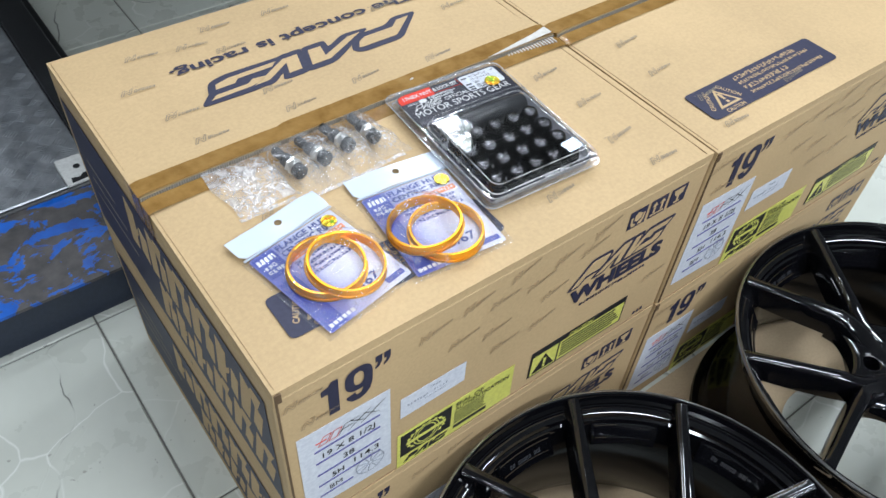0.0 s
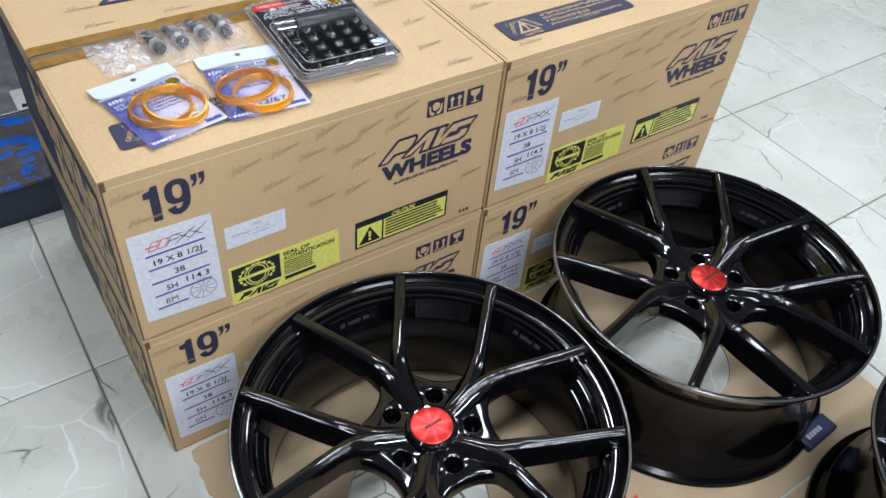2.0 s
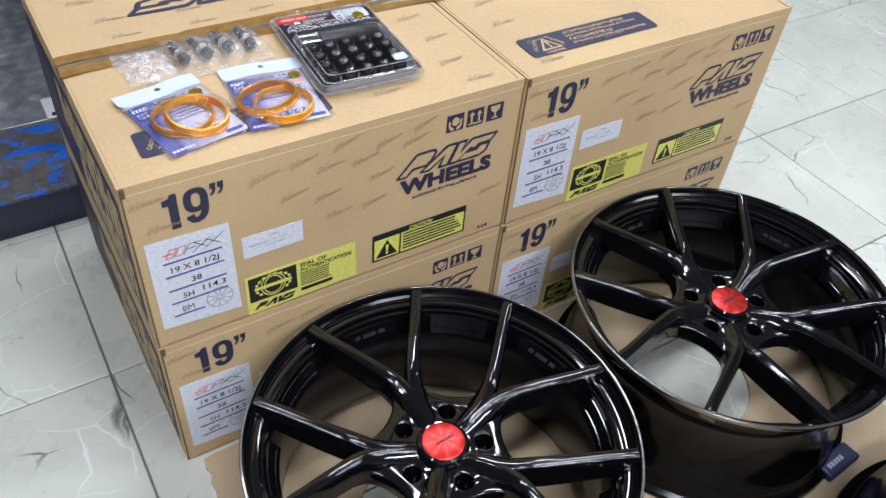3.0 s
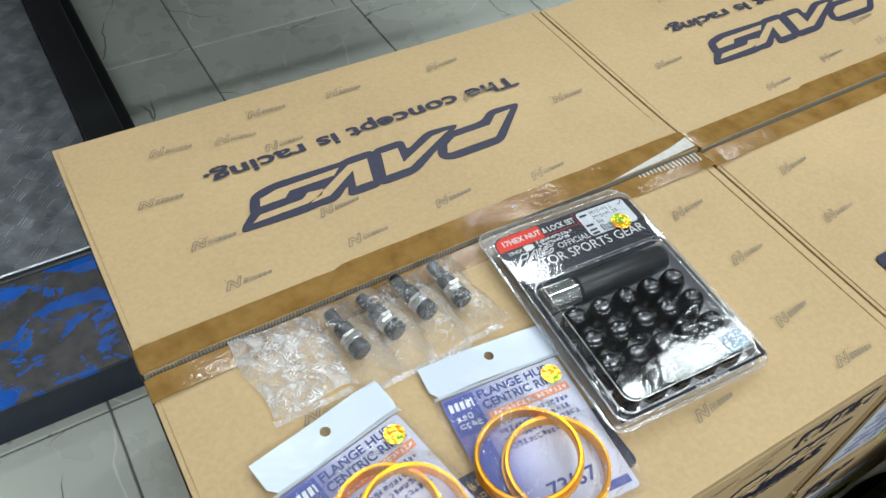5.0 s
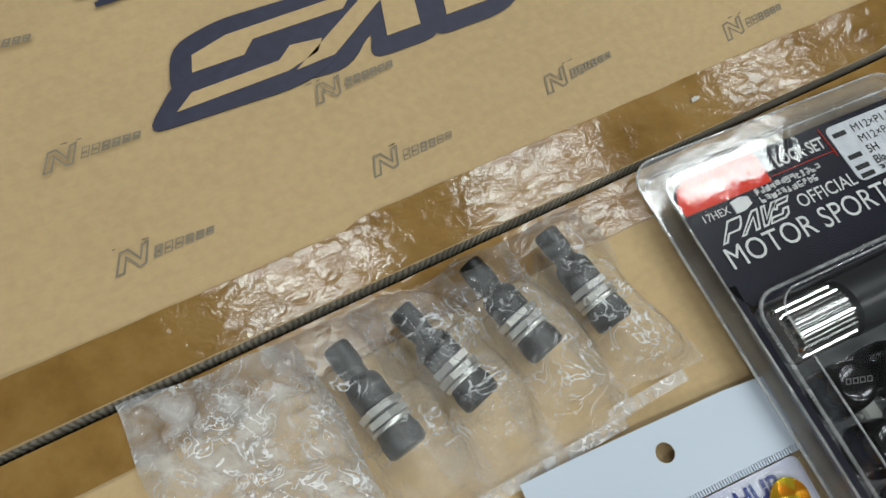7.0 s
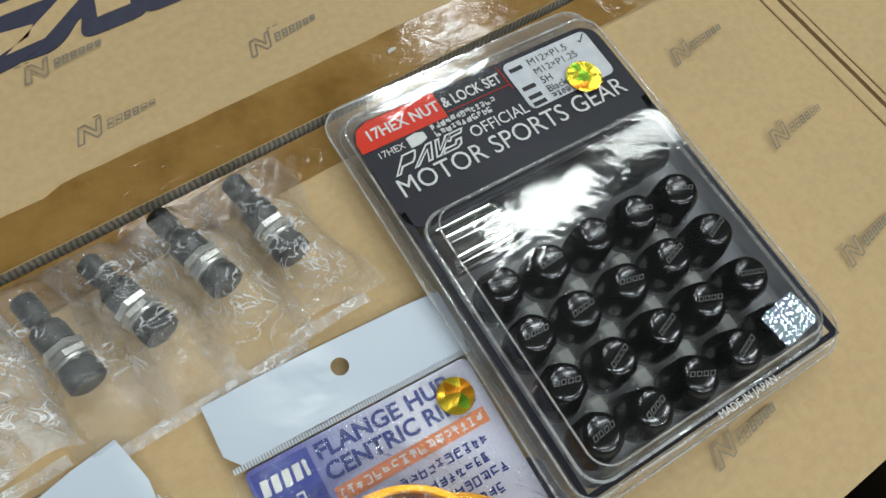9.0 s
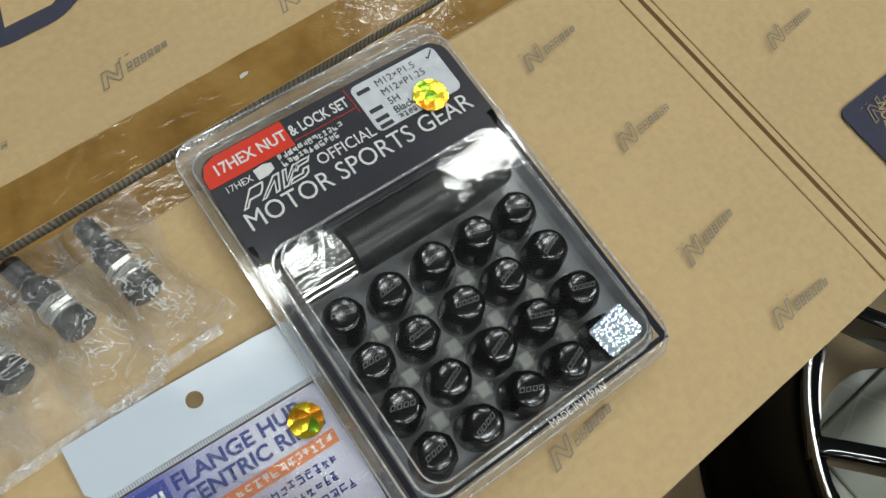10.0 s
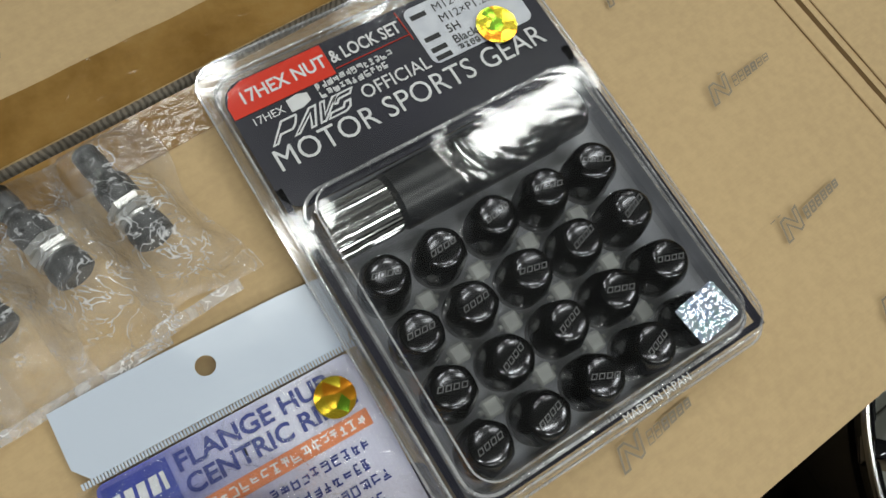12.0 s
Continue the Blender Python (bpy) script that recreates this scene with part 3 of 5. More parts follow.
def wheel_box(at, seed, label):
    rng = random.Random(seed)
    b = thing("wheel_box", label, "cardboard box", at, "wheel boxes")
    wl = 0.005
    # four walls as one folded sleeve, a little bowed
    bm = box(0, 0, 0, BOX_W, BOX_D, BOX_H - 0.012, 0.003, 2)
    bm.normal_update()
    lid = [f for f in bm.faces if f.normal.z > 0.99 and f.calc_area() > 0.1]
    bmesh.ops.inset_region(bm, faces=lid, thickness=wl)
    well = bmesh.ops.extrude_discrete_faces(bm, faces=lid)["faces"]
    bmesh.ops.translate(bm, vec=(0, 0, 0.03 - BOX_H), verts=list({v for f in well for v in f.verts}))
    part("body", bm, CARD, b)
    bulge = 0.0015
    for nm, y0, y1 in (("front_flap", 0.0005, SEAM - 0.0013), ("back_flap", SEAM + 0.0013, BOX_D - 0.0005)):
        fl = bmesh.new()
        nx, ny = 12, 14
        grid = {}
        for i in range(nx + 1):
            for j in range(ny + 1):
                x, y = 0.0005 + (BOX_W - 0.001) * i / nx, y0 + (y1 - y0) * j / ny
                seam = 1 - abs(y - SEAM) / (SEAM)
                z = BOX_H + bulge * math.sin(math.pi * i / nx) * seam + 0.0006 * (noise.noise((x * 7, y * 7, seed)))
                if nm == "back_flap":
                    z += SEAM_LIFT * seam ** 8
                if i in (0, nx) or j == (0 if nm == "front_flap" else ny):
                    z -= 0.0022
                grid[i, j] = fl.verts.new((x, y, z))
        for i in range(nx):
            for j in range(ny):
                fl.faces.new((grid[i, j], grid[i + 1, j], grid[i + 1, j + 1], grid[i, j + 1]))
        rim = [grid[i, 0] for i in range(nx)] + [grid[nx, j] for j in range(ny)] + [grid[i, ny] for i in range(nx, 0, -1)] + [grid[0, j] for j in range(ny, 0, -1)]
        low = [fl.verts.new((v.co.x, v.co.y, BOX_H - 0.0150)) for v in rim]
        for i in range(len(rim)):
            j = (i + 1) % len(rim)
            wall_face = fl.faces.new((rim[i], low[i], low[j], rim[j]))
            # the cut edges along the seam: dark flutes behind, painted gap shade in front
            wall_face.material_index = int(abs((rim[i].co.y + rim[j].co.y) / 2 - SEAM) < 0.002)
        bmesh.ops.recalc_face_normals(fl, faces=fl.faces[:])
        part(nm, fl, (CARD, FLUTED if nm == "back_flap" else CARD_SHADE), b, smooth=40)
    # fold along the side of the lid: thin darker strips paint the groove's shading
    for y0, y1 in ((0.004, SEAM - 0.004), (SEAM + 0.004, BOX_D - 0.004)):
        part("fold_crease", box(0.0040, y0, BOX_H - 0.004, 0.0046, y1, BOX_H - 0.0012), CREASE_SHADE, b)
        part("fold_crease", box(BOX_W - 0.0102, y0, BOX_H - 0.003, BOX_W - 0.0094, y1, BOX_H - 0.0009), CREASE_SHADE, b)
    # open slit of the glued corner, its shade painted by dark strips
    part("corner_slit", join(box(0.0014, -0.0010, 0.004, 0.0034, 0.001, BOX_H - 0.004), box(0.0030, -0.0014, BOX_H - 0.016, 0.0075, 0.001, BOX_H - 0.0035)), CARD_SHADE, b, "cut corrugated corner, shade of its slit painted dark")
    part("bottom_crease", box(0.012, -0.0006, 0.0035, BOX_W - 0.006, 0.0005, 0.0047), CARD_EDGE, b)
    return b, rng


def top_prints(b, rng):
    emblem_on(b, "top_emblem", 0.283, 0.0320, 0.0074, on_top(0.4205, 0.4035, 180, 0.0016), "large navy outlined emblem", NAVY, CARD)
    part("slogan", words("The concept is racing.", 0.0165, 0.338, 0.025), NAVY, b, "navy printed slogan", on_top(0.447, 0.448, 180, 0.0018))
    cs = part("top_caution", sheet(rounded(0, 0, 0.238, 0.052, 0.006)), NAVY, b, "navy printed caution panel", on_top(0.040, 0.037, 0, 0.0014))
    tri, inner, mark = caution_sign(0.032)
    tr = part("warning_triangle", tri, CARD, cs, "", pose(0.040, 0.011, 0))
    part("triangle_field", inner, NAVY, tr)
    part("triangle_mark", mark, CARD, tr)
    for k, (x, y, a) in enumerate(((0.025, 0.002, 0), (0.014, 0.012, 62), (0.047, 0.044, -62))):
        part("caution_word", words("CAUTION", 0.0062, 0.032, 0.015, 0, 0.0006), CARD, cs, "", pose(x, y, 0, 0, 0, a))
    part("small_print", join(glyphs(0.080, 0.0395, 0.205, 0.0460, 8), glyphs(0.080, 0.0310, 0.222, 0.0360, 9), glyphs(0.080, 0.0200, 0.165, 0.0265, 10), glyphs(0.080, 0.0110, 0.226, 0.0160, 11)), CARD, cs)


def stamps(b, spots, face):
    for k, (u, v, a) in enumerate(spots):
        m = on_top(u, v, a, 0.0022) if face == "top" else on_front(u, v, 0.0006, a)
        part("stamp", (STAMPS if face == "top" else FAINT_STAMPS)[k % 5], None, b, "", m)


def tapes(b, rng, y_back, y_front):
    """Two strips of tape along the seam, running over the left and right edges."""
    for nm, y0, y1 in (("tape", SEAM + 0.0016, y_back), ("tape", y_front, SEAM - 0.0016)):
        bm = bmesh.new()
        n = 60
        rows = []
        for i in range(n + 1):
            x = -0.0006 + (BOX_W + 0.0012) * i / n
            jag = 0.0007 * noise.noise((x * 60, y0, 3.0)) + (0.0028 if x > 0.168 and y0 > SEAM else 0.0)
            z = BOX_H + 0.0019 + 0.0004 * noise.noise((x * 40, y1, 1.0))
            if i == 0 or i == n:
                z -= 0.002
            raised = [SEAM_LIFT * (1 - abs(q - SEAM) / (SEAM)) ** 8 if y0 > SEAM else 0.0 for q in (y0, (y0 + y1) / 2, y1)]
            a, c = (y0, y1 + jag) if y0 > SEAM else (y0 + jag, y1)
            m = (a + c) / 2
            rows.append([bm.verts.new((x, a, z + raised[0])), bm.verts.new((x, m, z + raised[1] + 0.0005 * noise.noise((x * 25, 7.7, y0)))), bm.verts.new((x, c, z + raised[2]))])
        # the ends hang down over the sides
        for k, x in ((0, -0.0008), (n, BOX_W + 0.0008)):
            low = [bm.verts.new((x, v.co.y, BOX_H - 0.055)) for v in rows[k]]
            for i in range(2):
                bm.faces.new((low[i], low[i + 1], rows[k][i + 1], rows[k][i]))
        for p, q in zip(rows, rows[1:]):
            for i in range(2):
                bm.faces.new((p[i], q[i], q[i + 1], p[i + 1]))
        bmesh.ops.recalc_face_normals(bm, faces=bm.faces[:])
        part(nm, bm, TAPE, b, "glossy brown packing tape", smooth=60)


def side_print(b):
    """The big emblem panel on the left side."""
    panel = part("side_panel_print", rect(0.02, 0.035, 0.525, 0.235, 0.0003), NAVY, b, "large navy print on the side", on_left(BOX_D, 0, 0.0008))
    bars = []
    rng = random.Random(14)
    # two rows of leaning block shapes, each a pair of strokes and a cross stroke
    for lo, hi, u0, u1, step in ((0.052, 0.128, 0.235, 0.505, 0.046), (0.138, 0.222, 0.185, 0.470, 0.052)):
        u = u0
        h = hi - lo
        while u < u1:
            w = step * rng.uniform(0.85, 1.05)
            k = rng.uniform(0.10, 0.16) * h
            a, c = rng.uniform(0.30, 0.42) * w, rng.uniform(0.24, 0.32) * w
            bars.append(sheet([(u, lo), (u + a, lo), (u + a + 0.45 * k + 0.016, hi - k), (u + 0.020, hi)], 0.0005))
            bars.append(sheet([(u + w - c - 0.004, lo + k), (u + w - 0.004, lo), (u + w + 0.010, hi - 0.4 * h), (u + w - c + 0.010, hi - 0.3 * h)], 0.0005))
            bars.append(sheet([(u + a + 0.016, hi - 1.1 * k), (u + w - 0.002, hi - 0.42 * h), (u + w + 0.013, hi), (u + a + 0.022, hi)] if rng.random() < 0.5 else [(u + a + 0.006, lo + 0.30 * h), (u + w - c, lo + 0.45 * h), (u + w - c + 0.004, lo + 0.62 * h), (u + a + 0.009, lo + 0.46 * h)], 0.0005))
            u += w + 0.004
    for q in bars:
        part("print_bar", q, CARD, panel, "", pose(0, 0, 0.0002))
    for i in range(3):
        part("print_line", rect(0.05, 0.100 + 0.028 * i, 0.18 - 0.02 * i, 0.104 + 0.028 * i, 0.0005), GREY_INK, panel)


def make_boxes():
    a, r = wheel_box(pose(0, 0, BOX_H), 3, "brown cardboard wheel box, navy print, taped shut, on a stack")
    top_prints(a, r)
    front_prints(a, 3)
    side_print(a)
    tapes(a, r, 0.293, 0.244)
    # peeled liner with bare flutes at the end of the seam
    peel = part("peeled_liner", sheet([(0.440, 0.2745), (0.520, 0.2850), (0.5440, 0.2900), (0.5445, 0.2760), (0.500, 0.2745)], 0.0006), PEEL, a, "peeled pale paper liner", pose(0, -0.0065, BOX_H + 0.0062, 0, 0, 0))
    for i in range(16):
        x = 0.468 + 0.0047 * i
        part("bare_flute", box(x, 0.2640 - 0.0115 * (i + 4) / 20, BOX_H + 0.0018, x + 0.0022, 0.2650, BOX_H + 0.0034, 0.0005), PEEL, a)
    part("paper_scrap", sheet([(0, 0), (0.0042, 0.0004), (0.0055, 0.0016), (0.0030, 0.0024), (0.0006, 0.0018)], 0.0006), PEEL, a, "tiny pale paper scrap", pose(0.3345, 0.2825, BOX_H + 0.0052))
    c, r = wheel_box(pose(0, 0, 0), 4, "brown cardboard wheel box with navy print, under another box")
    front_prints(c, 4)
    side_print(c)
    d, r = wheel_box(pose(0.5512, -0.003, BOX_H), 5, "taped brown cardboard wheel box, clear top, beside another stack")
    top_prints(d, r)
    front_prints(d, 5)
    tapes(d, r, 0.293, 0.244)
    e, r = wheel_box(pose(0.5512, -0.003, 0), 6, "brown cardboard wheel box with navy print, under another box")
    front_prints(e, 6)
    top_spots = [(0.070, 0.366, -4), (0.080, 0.313, -3), (0.187, 0.310, 0), (0.181, 0.352, 2), (0.277, 0.315, 3), (0.375, 0.305, 2), (0.462, 0.203, 4), (0.472, 0.138, 2), (0.457, 0.071, 6), (0.470, 0.021, -4), (0.337, 0.039, 2), (0.074, 0.491, -8), (0.133, 0.481, -8), (0.174, 0.503, -3), (0.255, 0.498, -2), (0.370, 0.492, 3), (0.461, 0.389, 1), (0.171, 0.451, 0), (0.380, 0.433, 5), (0.046, 0.431, -6), (0.085, 0.175, -4)]
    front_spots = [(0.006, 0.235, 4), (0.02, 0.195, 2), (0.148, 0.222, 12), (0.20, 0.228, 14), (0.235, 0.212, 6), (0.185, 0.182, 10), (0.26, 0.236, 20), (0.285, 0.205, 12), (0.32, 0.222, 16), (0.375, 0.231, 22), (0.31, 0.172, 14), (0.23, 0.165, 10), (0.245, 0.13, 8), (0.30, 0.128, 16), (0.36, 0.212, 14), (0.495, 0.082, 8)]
    for b in (a, d):
        stamps(b, top_spots if b is a else [(BOX_W - u - 0.04, v, t) for u, v, t in top_spots[:17]], "top")
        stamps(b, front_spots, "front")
    for b in (c, e):
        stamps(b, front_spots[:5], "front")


make_boxes()


# ---- alloy wheels ----


def spoke_mesh():
    """One arm: from the hub's shoulder (36 degrees from the lug) out to a tip 15.5 degrees from the lug."""
    def polar(r, a):
        return Vector((r * math.cos(radians(a)), r * math.sin(radians(a)), 0))

    keys = [(0.0345, 27.0, 0.2040, 0.0095, 0.034), (0.052, 31.2, 0.2085, 0.0108, 0.036), (0.072, 32.8, 0.2125, 0.0112, 0.039), (0.092, 31.8, 0.2172, 0.0104, 0.041), (0.108, 29.6, 0.2225, 0.0092, 0.043), (0.116, 28.3, 0.2248, 0.0087, 0.044), (0.130, 26.3, 0.2262, 0.0083, 0.044), (0.160, 22.4, 0.2290, 0.0078, 0.044), (0.190, 19.6, 0.2315, 0.0074, 0.043), (0.220, 17.6, 0.2338, 0.0073, 0.040), (0.244, 16.5, 0.2356, 0.0076, 0.034), (0.2530, 16.2, 0.2362, 0.0082, 0.022)]
    pts = [polar(r, a) for r, a, *_ in keys]

    def section(i):
        r, a, z, w, d = keys[i]
        t = (pts[min(i + 1, len(pts) - 1)] - pts[max(i - 1, 0)]).normalized()
        s = Vector((-t.y, t.x, 0))
        near = max(0.0, min(1.0, (0.128 - r) / 0.05))
        cut = 0.0022 + 0.0120 * near
        lean = 0.75 - 0.55 * near
        shape = [(-1.10 - 0.45 * near, -cut), (-lean, -0.0004), (0.05, 0.0), (0.80, -0.0004), (1.02, -0.0026), (1.28, -d * 0.45), (1.42, -d), (-1.42 - 0.35 * near, -d), (-1.28 - 0.40 * near, -d * 0.50)]
        return [pts[i] + s * (k * w) + Vector((0, 0, z + h)) for k, h in shape]

    return sweep(pts, section)


def wheel_meshes():
    out = {}
    # barrel and rim, face up: outer flange at the top
    outer = [(0.2300, 0.203), (0.2318, 0.2085), (0.2350, 0.2100), (0.2368, 0.2165), (0.2400, 0.2178), (0.2445, 0.2180), (0.2458, 0.2205), (0.2500, 0.2215), (0.2520, 0.2245), (0.2532, 0.2330), (0.2545, 0.2362), (0.2556, 0.2372)]
    lip = [(0.2556, 0.2372), (0.2580, 0.2372), (0.2590, 0.2362), (0.2592, 0.2315), (0.2575, 0.2280)]
    back = [(0.2575, 0.2280), (0.2480, 0.2230), (0.2425, 0.2120), (0.2420, 0.1960), (0.2330, 0.1850), (0.2250, 0.1600), (0.2230, 0.1000), (0.2300, 0.0600), (0.2400, 0.0450), (0.2420, 0.0250), (0.2480, 0.0140), (0.2570, 0.0110), (0.2585, 0.0020), (0.2550, 0.0000), (0.2500, 0.0060), (0.2380, 0.0120), (0.2330, 0.0300), (0.2180, 0.0700), (0.2150, 0.1200), (0.2160, 0.1650), (0.2210, 0.1850), (0.2300, 0.2030)]
    out["barrel"] = mesh_of(lathe(back, 128), "barrel", SATIN, 35)
    out["rim"] = mesh_of(lathe(outer, 128), "rim", GLOSS, 35)
    out["lip"] = mesh_of(lathe(lip, 128), "lip", LIP, 35)
    # arms, and their mirror images
    bm = spoke_mesh()
    bmesh.ops.bevel(bm, geom=[e for e in bm.edges if e.calc_face_angle(0) > 0.5 and not e.is_boundary], offset=0.0011, segments=3, affect="EDGES")
    mirror = bm.copy()
    mirror.transform(Matrix.Diagonal((1, -1, 1, 1)))
    bmesh.ops.reverse_faces(mirror, faces=mirror.faces[:])
    out["left"] = mesh_of(bm, "spoke", GLOSS, 50)
    out["right"] = mesh_of(mirror, "spoke", GLOSS, 50)
    # hub: a fluted plate with five lug holes and a raised collar
    hub = bmesh.new()
    r_in, r_out, pcd, bore = 0.0340, 0.0745, 0.0572, 0.0122

    def reach(dx, dy):
        lo, hi = 0.0, 0.08
        for _ in range(30):
            d = (lo + hi) / 2
            x, y = pcd + d * dx, d * dy
            inside = r_in < math.hypot(x, y) < r_out and abs(math.atan2(y, x)) < math.pi / 5
            lo, hi = (d, hi) if inside else (lo, d)
        return lo

    n = 72
    for k in range(5):
        turn = Matrix.Rotation(2 * math.pi * k / 5, 3, "Z")
        rows = [[] for _ in range(6)]
        for i in range(n):
            a = 2 * math.pi * (i + 0.5) / n
            dx, dy = math.cos(a), math.sin(a)
            far = reach(dx, dy)
            near = bore + 0.0030
            for row, d, z in zip(rows, (far, near + 0.002, near, bore + 0.0012, bore, bore * 0.92), (0.2000, 0.1990, 0.1985, 0.1982, 0.1970, 0.1680)):
                d = min(d, far)
                row.append(hub.verts.new(turn @ Vector((pcd + d * dx, d * dy, z))))
        for p, q in zip(rows, rows[1:]):
            for i in range(n):
                hub.faces.new((p[i], p[(i + 1) % n], q[(i + 1) % n], q[i]))
    skirt = lathe([(r_out, 0.2000), (r_out + 0.001, 0.1990), (r_out, 0.1680), (r_in, 0.1680), (r_in, 0.2000)], 120)
    bmesh.ops.remove_doubles(hub, verts=hub.verts[:], dist=0.0004)
    bmesh.ops.recalc_face_normals(hub, faces=hub.faces[:])
    for f in hub.faces:
        if abs(f.normal.z) > 0.5 and f.normal.z < 0:
            f.normal_flip()
    out["hub"] = mesh_of(join(hub, skirt), "hub", GLOSS, 40)
    out["bottom"] = mesh_of(lathe([(0.0, 0.1690), (r_out, 0.1690)], 48), "hub_back", SATIN)
    # web between the two arms of a pair, ending in a hollow curve
    web = bmesh.new()
    rows = []
    for i in range(41):
        a = radians(-86 + 172 * i / 40)
        x, y = 0.0835 + 0.032 * (1 - math.cos(a)), 0.0505 * math.sin(a)
        dx, dy = -math.cos(a), math.sin(a)
        q = math.atan2(y, x)
        inner = Vector((0.0700 * math.cos(q), 0.0700 * math.sin(q), 0.2002))
        edge = Vector((x, y, 0.0))
        mid = inner.lerp(Vector((x, y, 0.1996)), 0.6)
        rows.append([web.verts.new(p) for p in (inner, mid, edge + Vector((0.0030 * dx, 0.0030 * dy, 0.1985)), edge + Vector((0.0010 * dx, 0.0010 * dy, 0.1975)), edge + Vector((0, 0, 0.1955)), edge + Vector((0.0010 * dx, 0.0010 * dy, 0.1700)), Vector((inner.x, inner.y, 0.1700)))])
    for p, q in zip(rows, rows[1:]):
        for j in range(7):
            web.faces.new((p[j], q[j], q[(j + 1) % 7], p[(j + 1) % 7]))
    web.faces.new(rows[0])
    web.faces.new(rows[-1][::-1])
    bmesh.ops.recalc_face_normals(web, faces=web.faces[:])
    out["web"] = mesh_of(web, "hub_web", GLOSS, 50)
    # a plate of pad between the ends of a pair of arms, on the inside of the rim
    pad = bmesh.new()
    ring_pts = []
    for i in range(13):
        a = radians(-11 + 22 * i / 12)
        ring_pts.append([pad.verts.new((r * math.cos(a), r * math.sin(a), z)) for r, z in ((0.2130, 0.1800), (0.2285, 0.2045), (0.2330, 0.2000), (0.2225, 0.1760))])
    for p, q in zip(ring_pts, ring_pts[1:]):
        for i in range(4):
            pad.faces.new((p[i], p[(i + 1) % 4], q[(i + 1) % 4], q[i]))
    pad.faces.new(ring_pts[0])
    pad.faces.new(ring_pts[-1][::-1])
    bmesh.ops.recalc_face_normals(pad, faces=pad.faces[:])
    out["pad"] = mesh_of(pad, "rim_pad", GLOSS, 30)
    # raised frame round the pad's face
    frame_bm = bmesh.new()

    def on_pad(a, k, h):
        q = radians(a)
        r, z = 0.2130 + 0.0155 * k - 0.85 * h, 0.1800 + 0.0245 * k + 0.54 * h
        return (r * math.cos(q), r * math.sin(q), z)

    steps = [-9.6 + 1.6 * i for i in range(13)]
    outline = [(a, 0.30) for a in steps] + [(9.6, 0.90)] + [(a, 0.90) for a in steps[::-1]][1:]
    loops = []
    for a, k in outline:
        da, dk = 0.22 * (1 if a > 0 else -1) if abs(a) > 9.5 else 0.0, 0.05 if k > 0.5 else -0.05
        loops.append([frame_bm.verts.new(on_pad(a + da * u, k + dk * u, h)) for u, h in ((1.0, -0.0002), (0.4, 0.0011), (-0.4, 0.0011), (-1.0, -0.0002))])
    for i in range(len(loops)):
        p, q = loops[i], loops[(i + 1) % len(loops)]
        for j in range(3):
            frame_bm.faces.new((p[j], p[j + 1], q[j + 1], q[j]))
    bmesh.ops.recalc_face_normals(frame_bm, faces=frame_bm.faces[:])
    out["pad_frame"] = mesh_of(frame_bm, "pad_frame", GLOSS)
    out["cap"] = mesh_of(lathe([(0.0, 0.2135), (0.012, 0.2135), (0.0265, 0.2128), (0.0285, 0.2120)], 48), "cap_face", RED_CAP, 30)
    out["cap_ring"] = mesh_of(lathe([(0.0285, 0.2120), (0.0300, 0.2126), (0.0330, 0.2105), (0.0345, 0.2060), (0.0358, 0.2040), (0.0358, 0.1900)], 48), "cap_ring", GLOSS, 30)
    dot = join(*[rect(-0.012 + 0.0045 * i, -0.002, -0.0085 + 0.0045 * i, 0.002, 0.0003, 0.6) for i in range(6)])
    out["mark"] = mesh_of(dot, "cap_mark", BLACK_INK)
    # small engraved print on the pads
    out["engraving"] = mesh_of(join(*[outlined([(-0.030 + 0.0042 * i, -0.0028), (-0.0272 + 0.0042 * i, -0.0028), (-0.0267 + 0.0042 * i, 0.0026), (-0.0295 + 0.0042 * i, 0.0026)], 0.0007, 0.0005) for i in range(15) if i % 6 != 4]), "engraving", CAST_TEXT)
    return out


WHEEL = wheel_meshes()


def alloy_wheel(at, lug_angle, label):
    w = thing("alloy_wheel", label, "wheel", at, "alloy wheels")
    for key in ("barrel", "rim", "lip"):
        part(key, WHEEL[key], None, w)
    hub = part("hub", WHEEL["hub"], None, w, "", pose(0, 0, 0, 0, 0, lug_angle))
    part("hub_back", WHEEL["bottom"], None, hub)
    for i in range(5):
        turn = pose(0, 0, 0, 0, 0, lug_angle + 72 * i)
        part("hub_web", WHEEL["web"], None, w, "", turn)
        part("spoke", WHEEL["left"], None, w, "", turn)
        part("spoke", WHEEL["right"], None, w, "", turn)
        pad = part("rim_pad", WHEEL["pad"], None, w, "", turn)
        pad2 = part("rim_pad", WHEEL["pad"], None, w, "", turn @ pose(0, 0, 0, 0, 0, 36))
        part("pad_frame", WHEEL["pad_frame"], None, pad)
        part("pad_frame", WHEEL["pad_frame"], None, pad2)
        if i % 2 == 0:
            part("engraving", WHEEL["engraving"], None, pad2, "", pose(0.2208, 0, 0.1925, 0, -57.5, 0) @ pose(0, 0, 0.0006, 0, 0, 90))
    cap = part("centre_cap", WHEEL["cap_ring"], None, w, "red brushed centre cap", pose(0, 0, 0, 0, 0, -28))
    part("cap_face", WHEEL["cap"], None, cap)
    part("cap_mark", WHEEL["mark"], None, cap, "", pose(0, 0, 0.2137, 0, 0, 30))
    return w


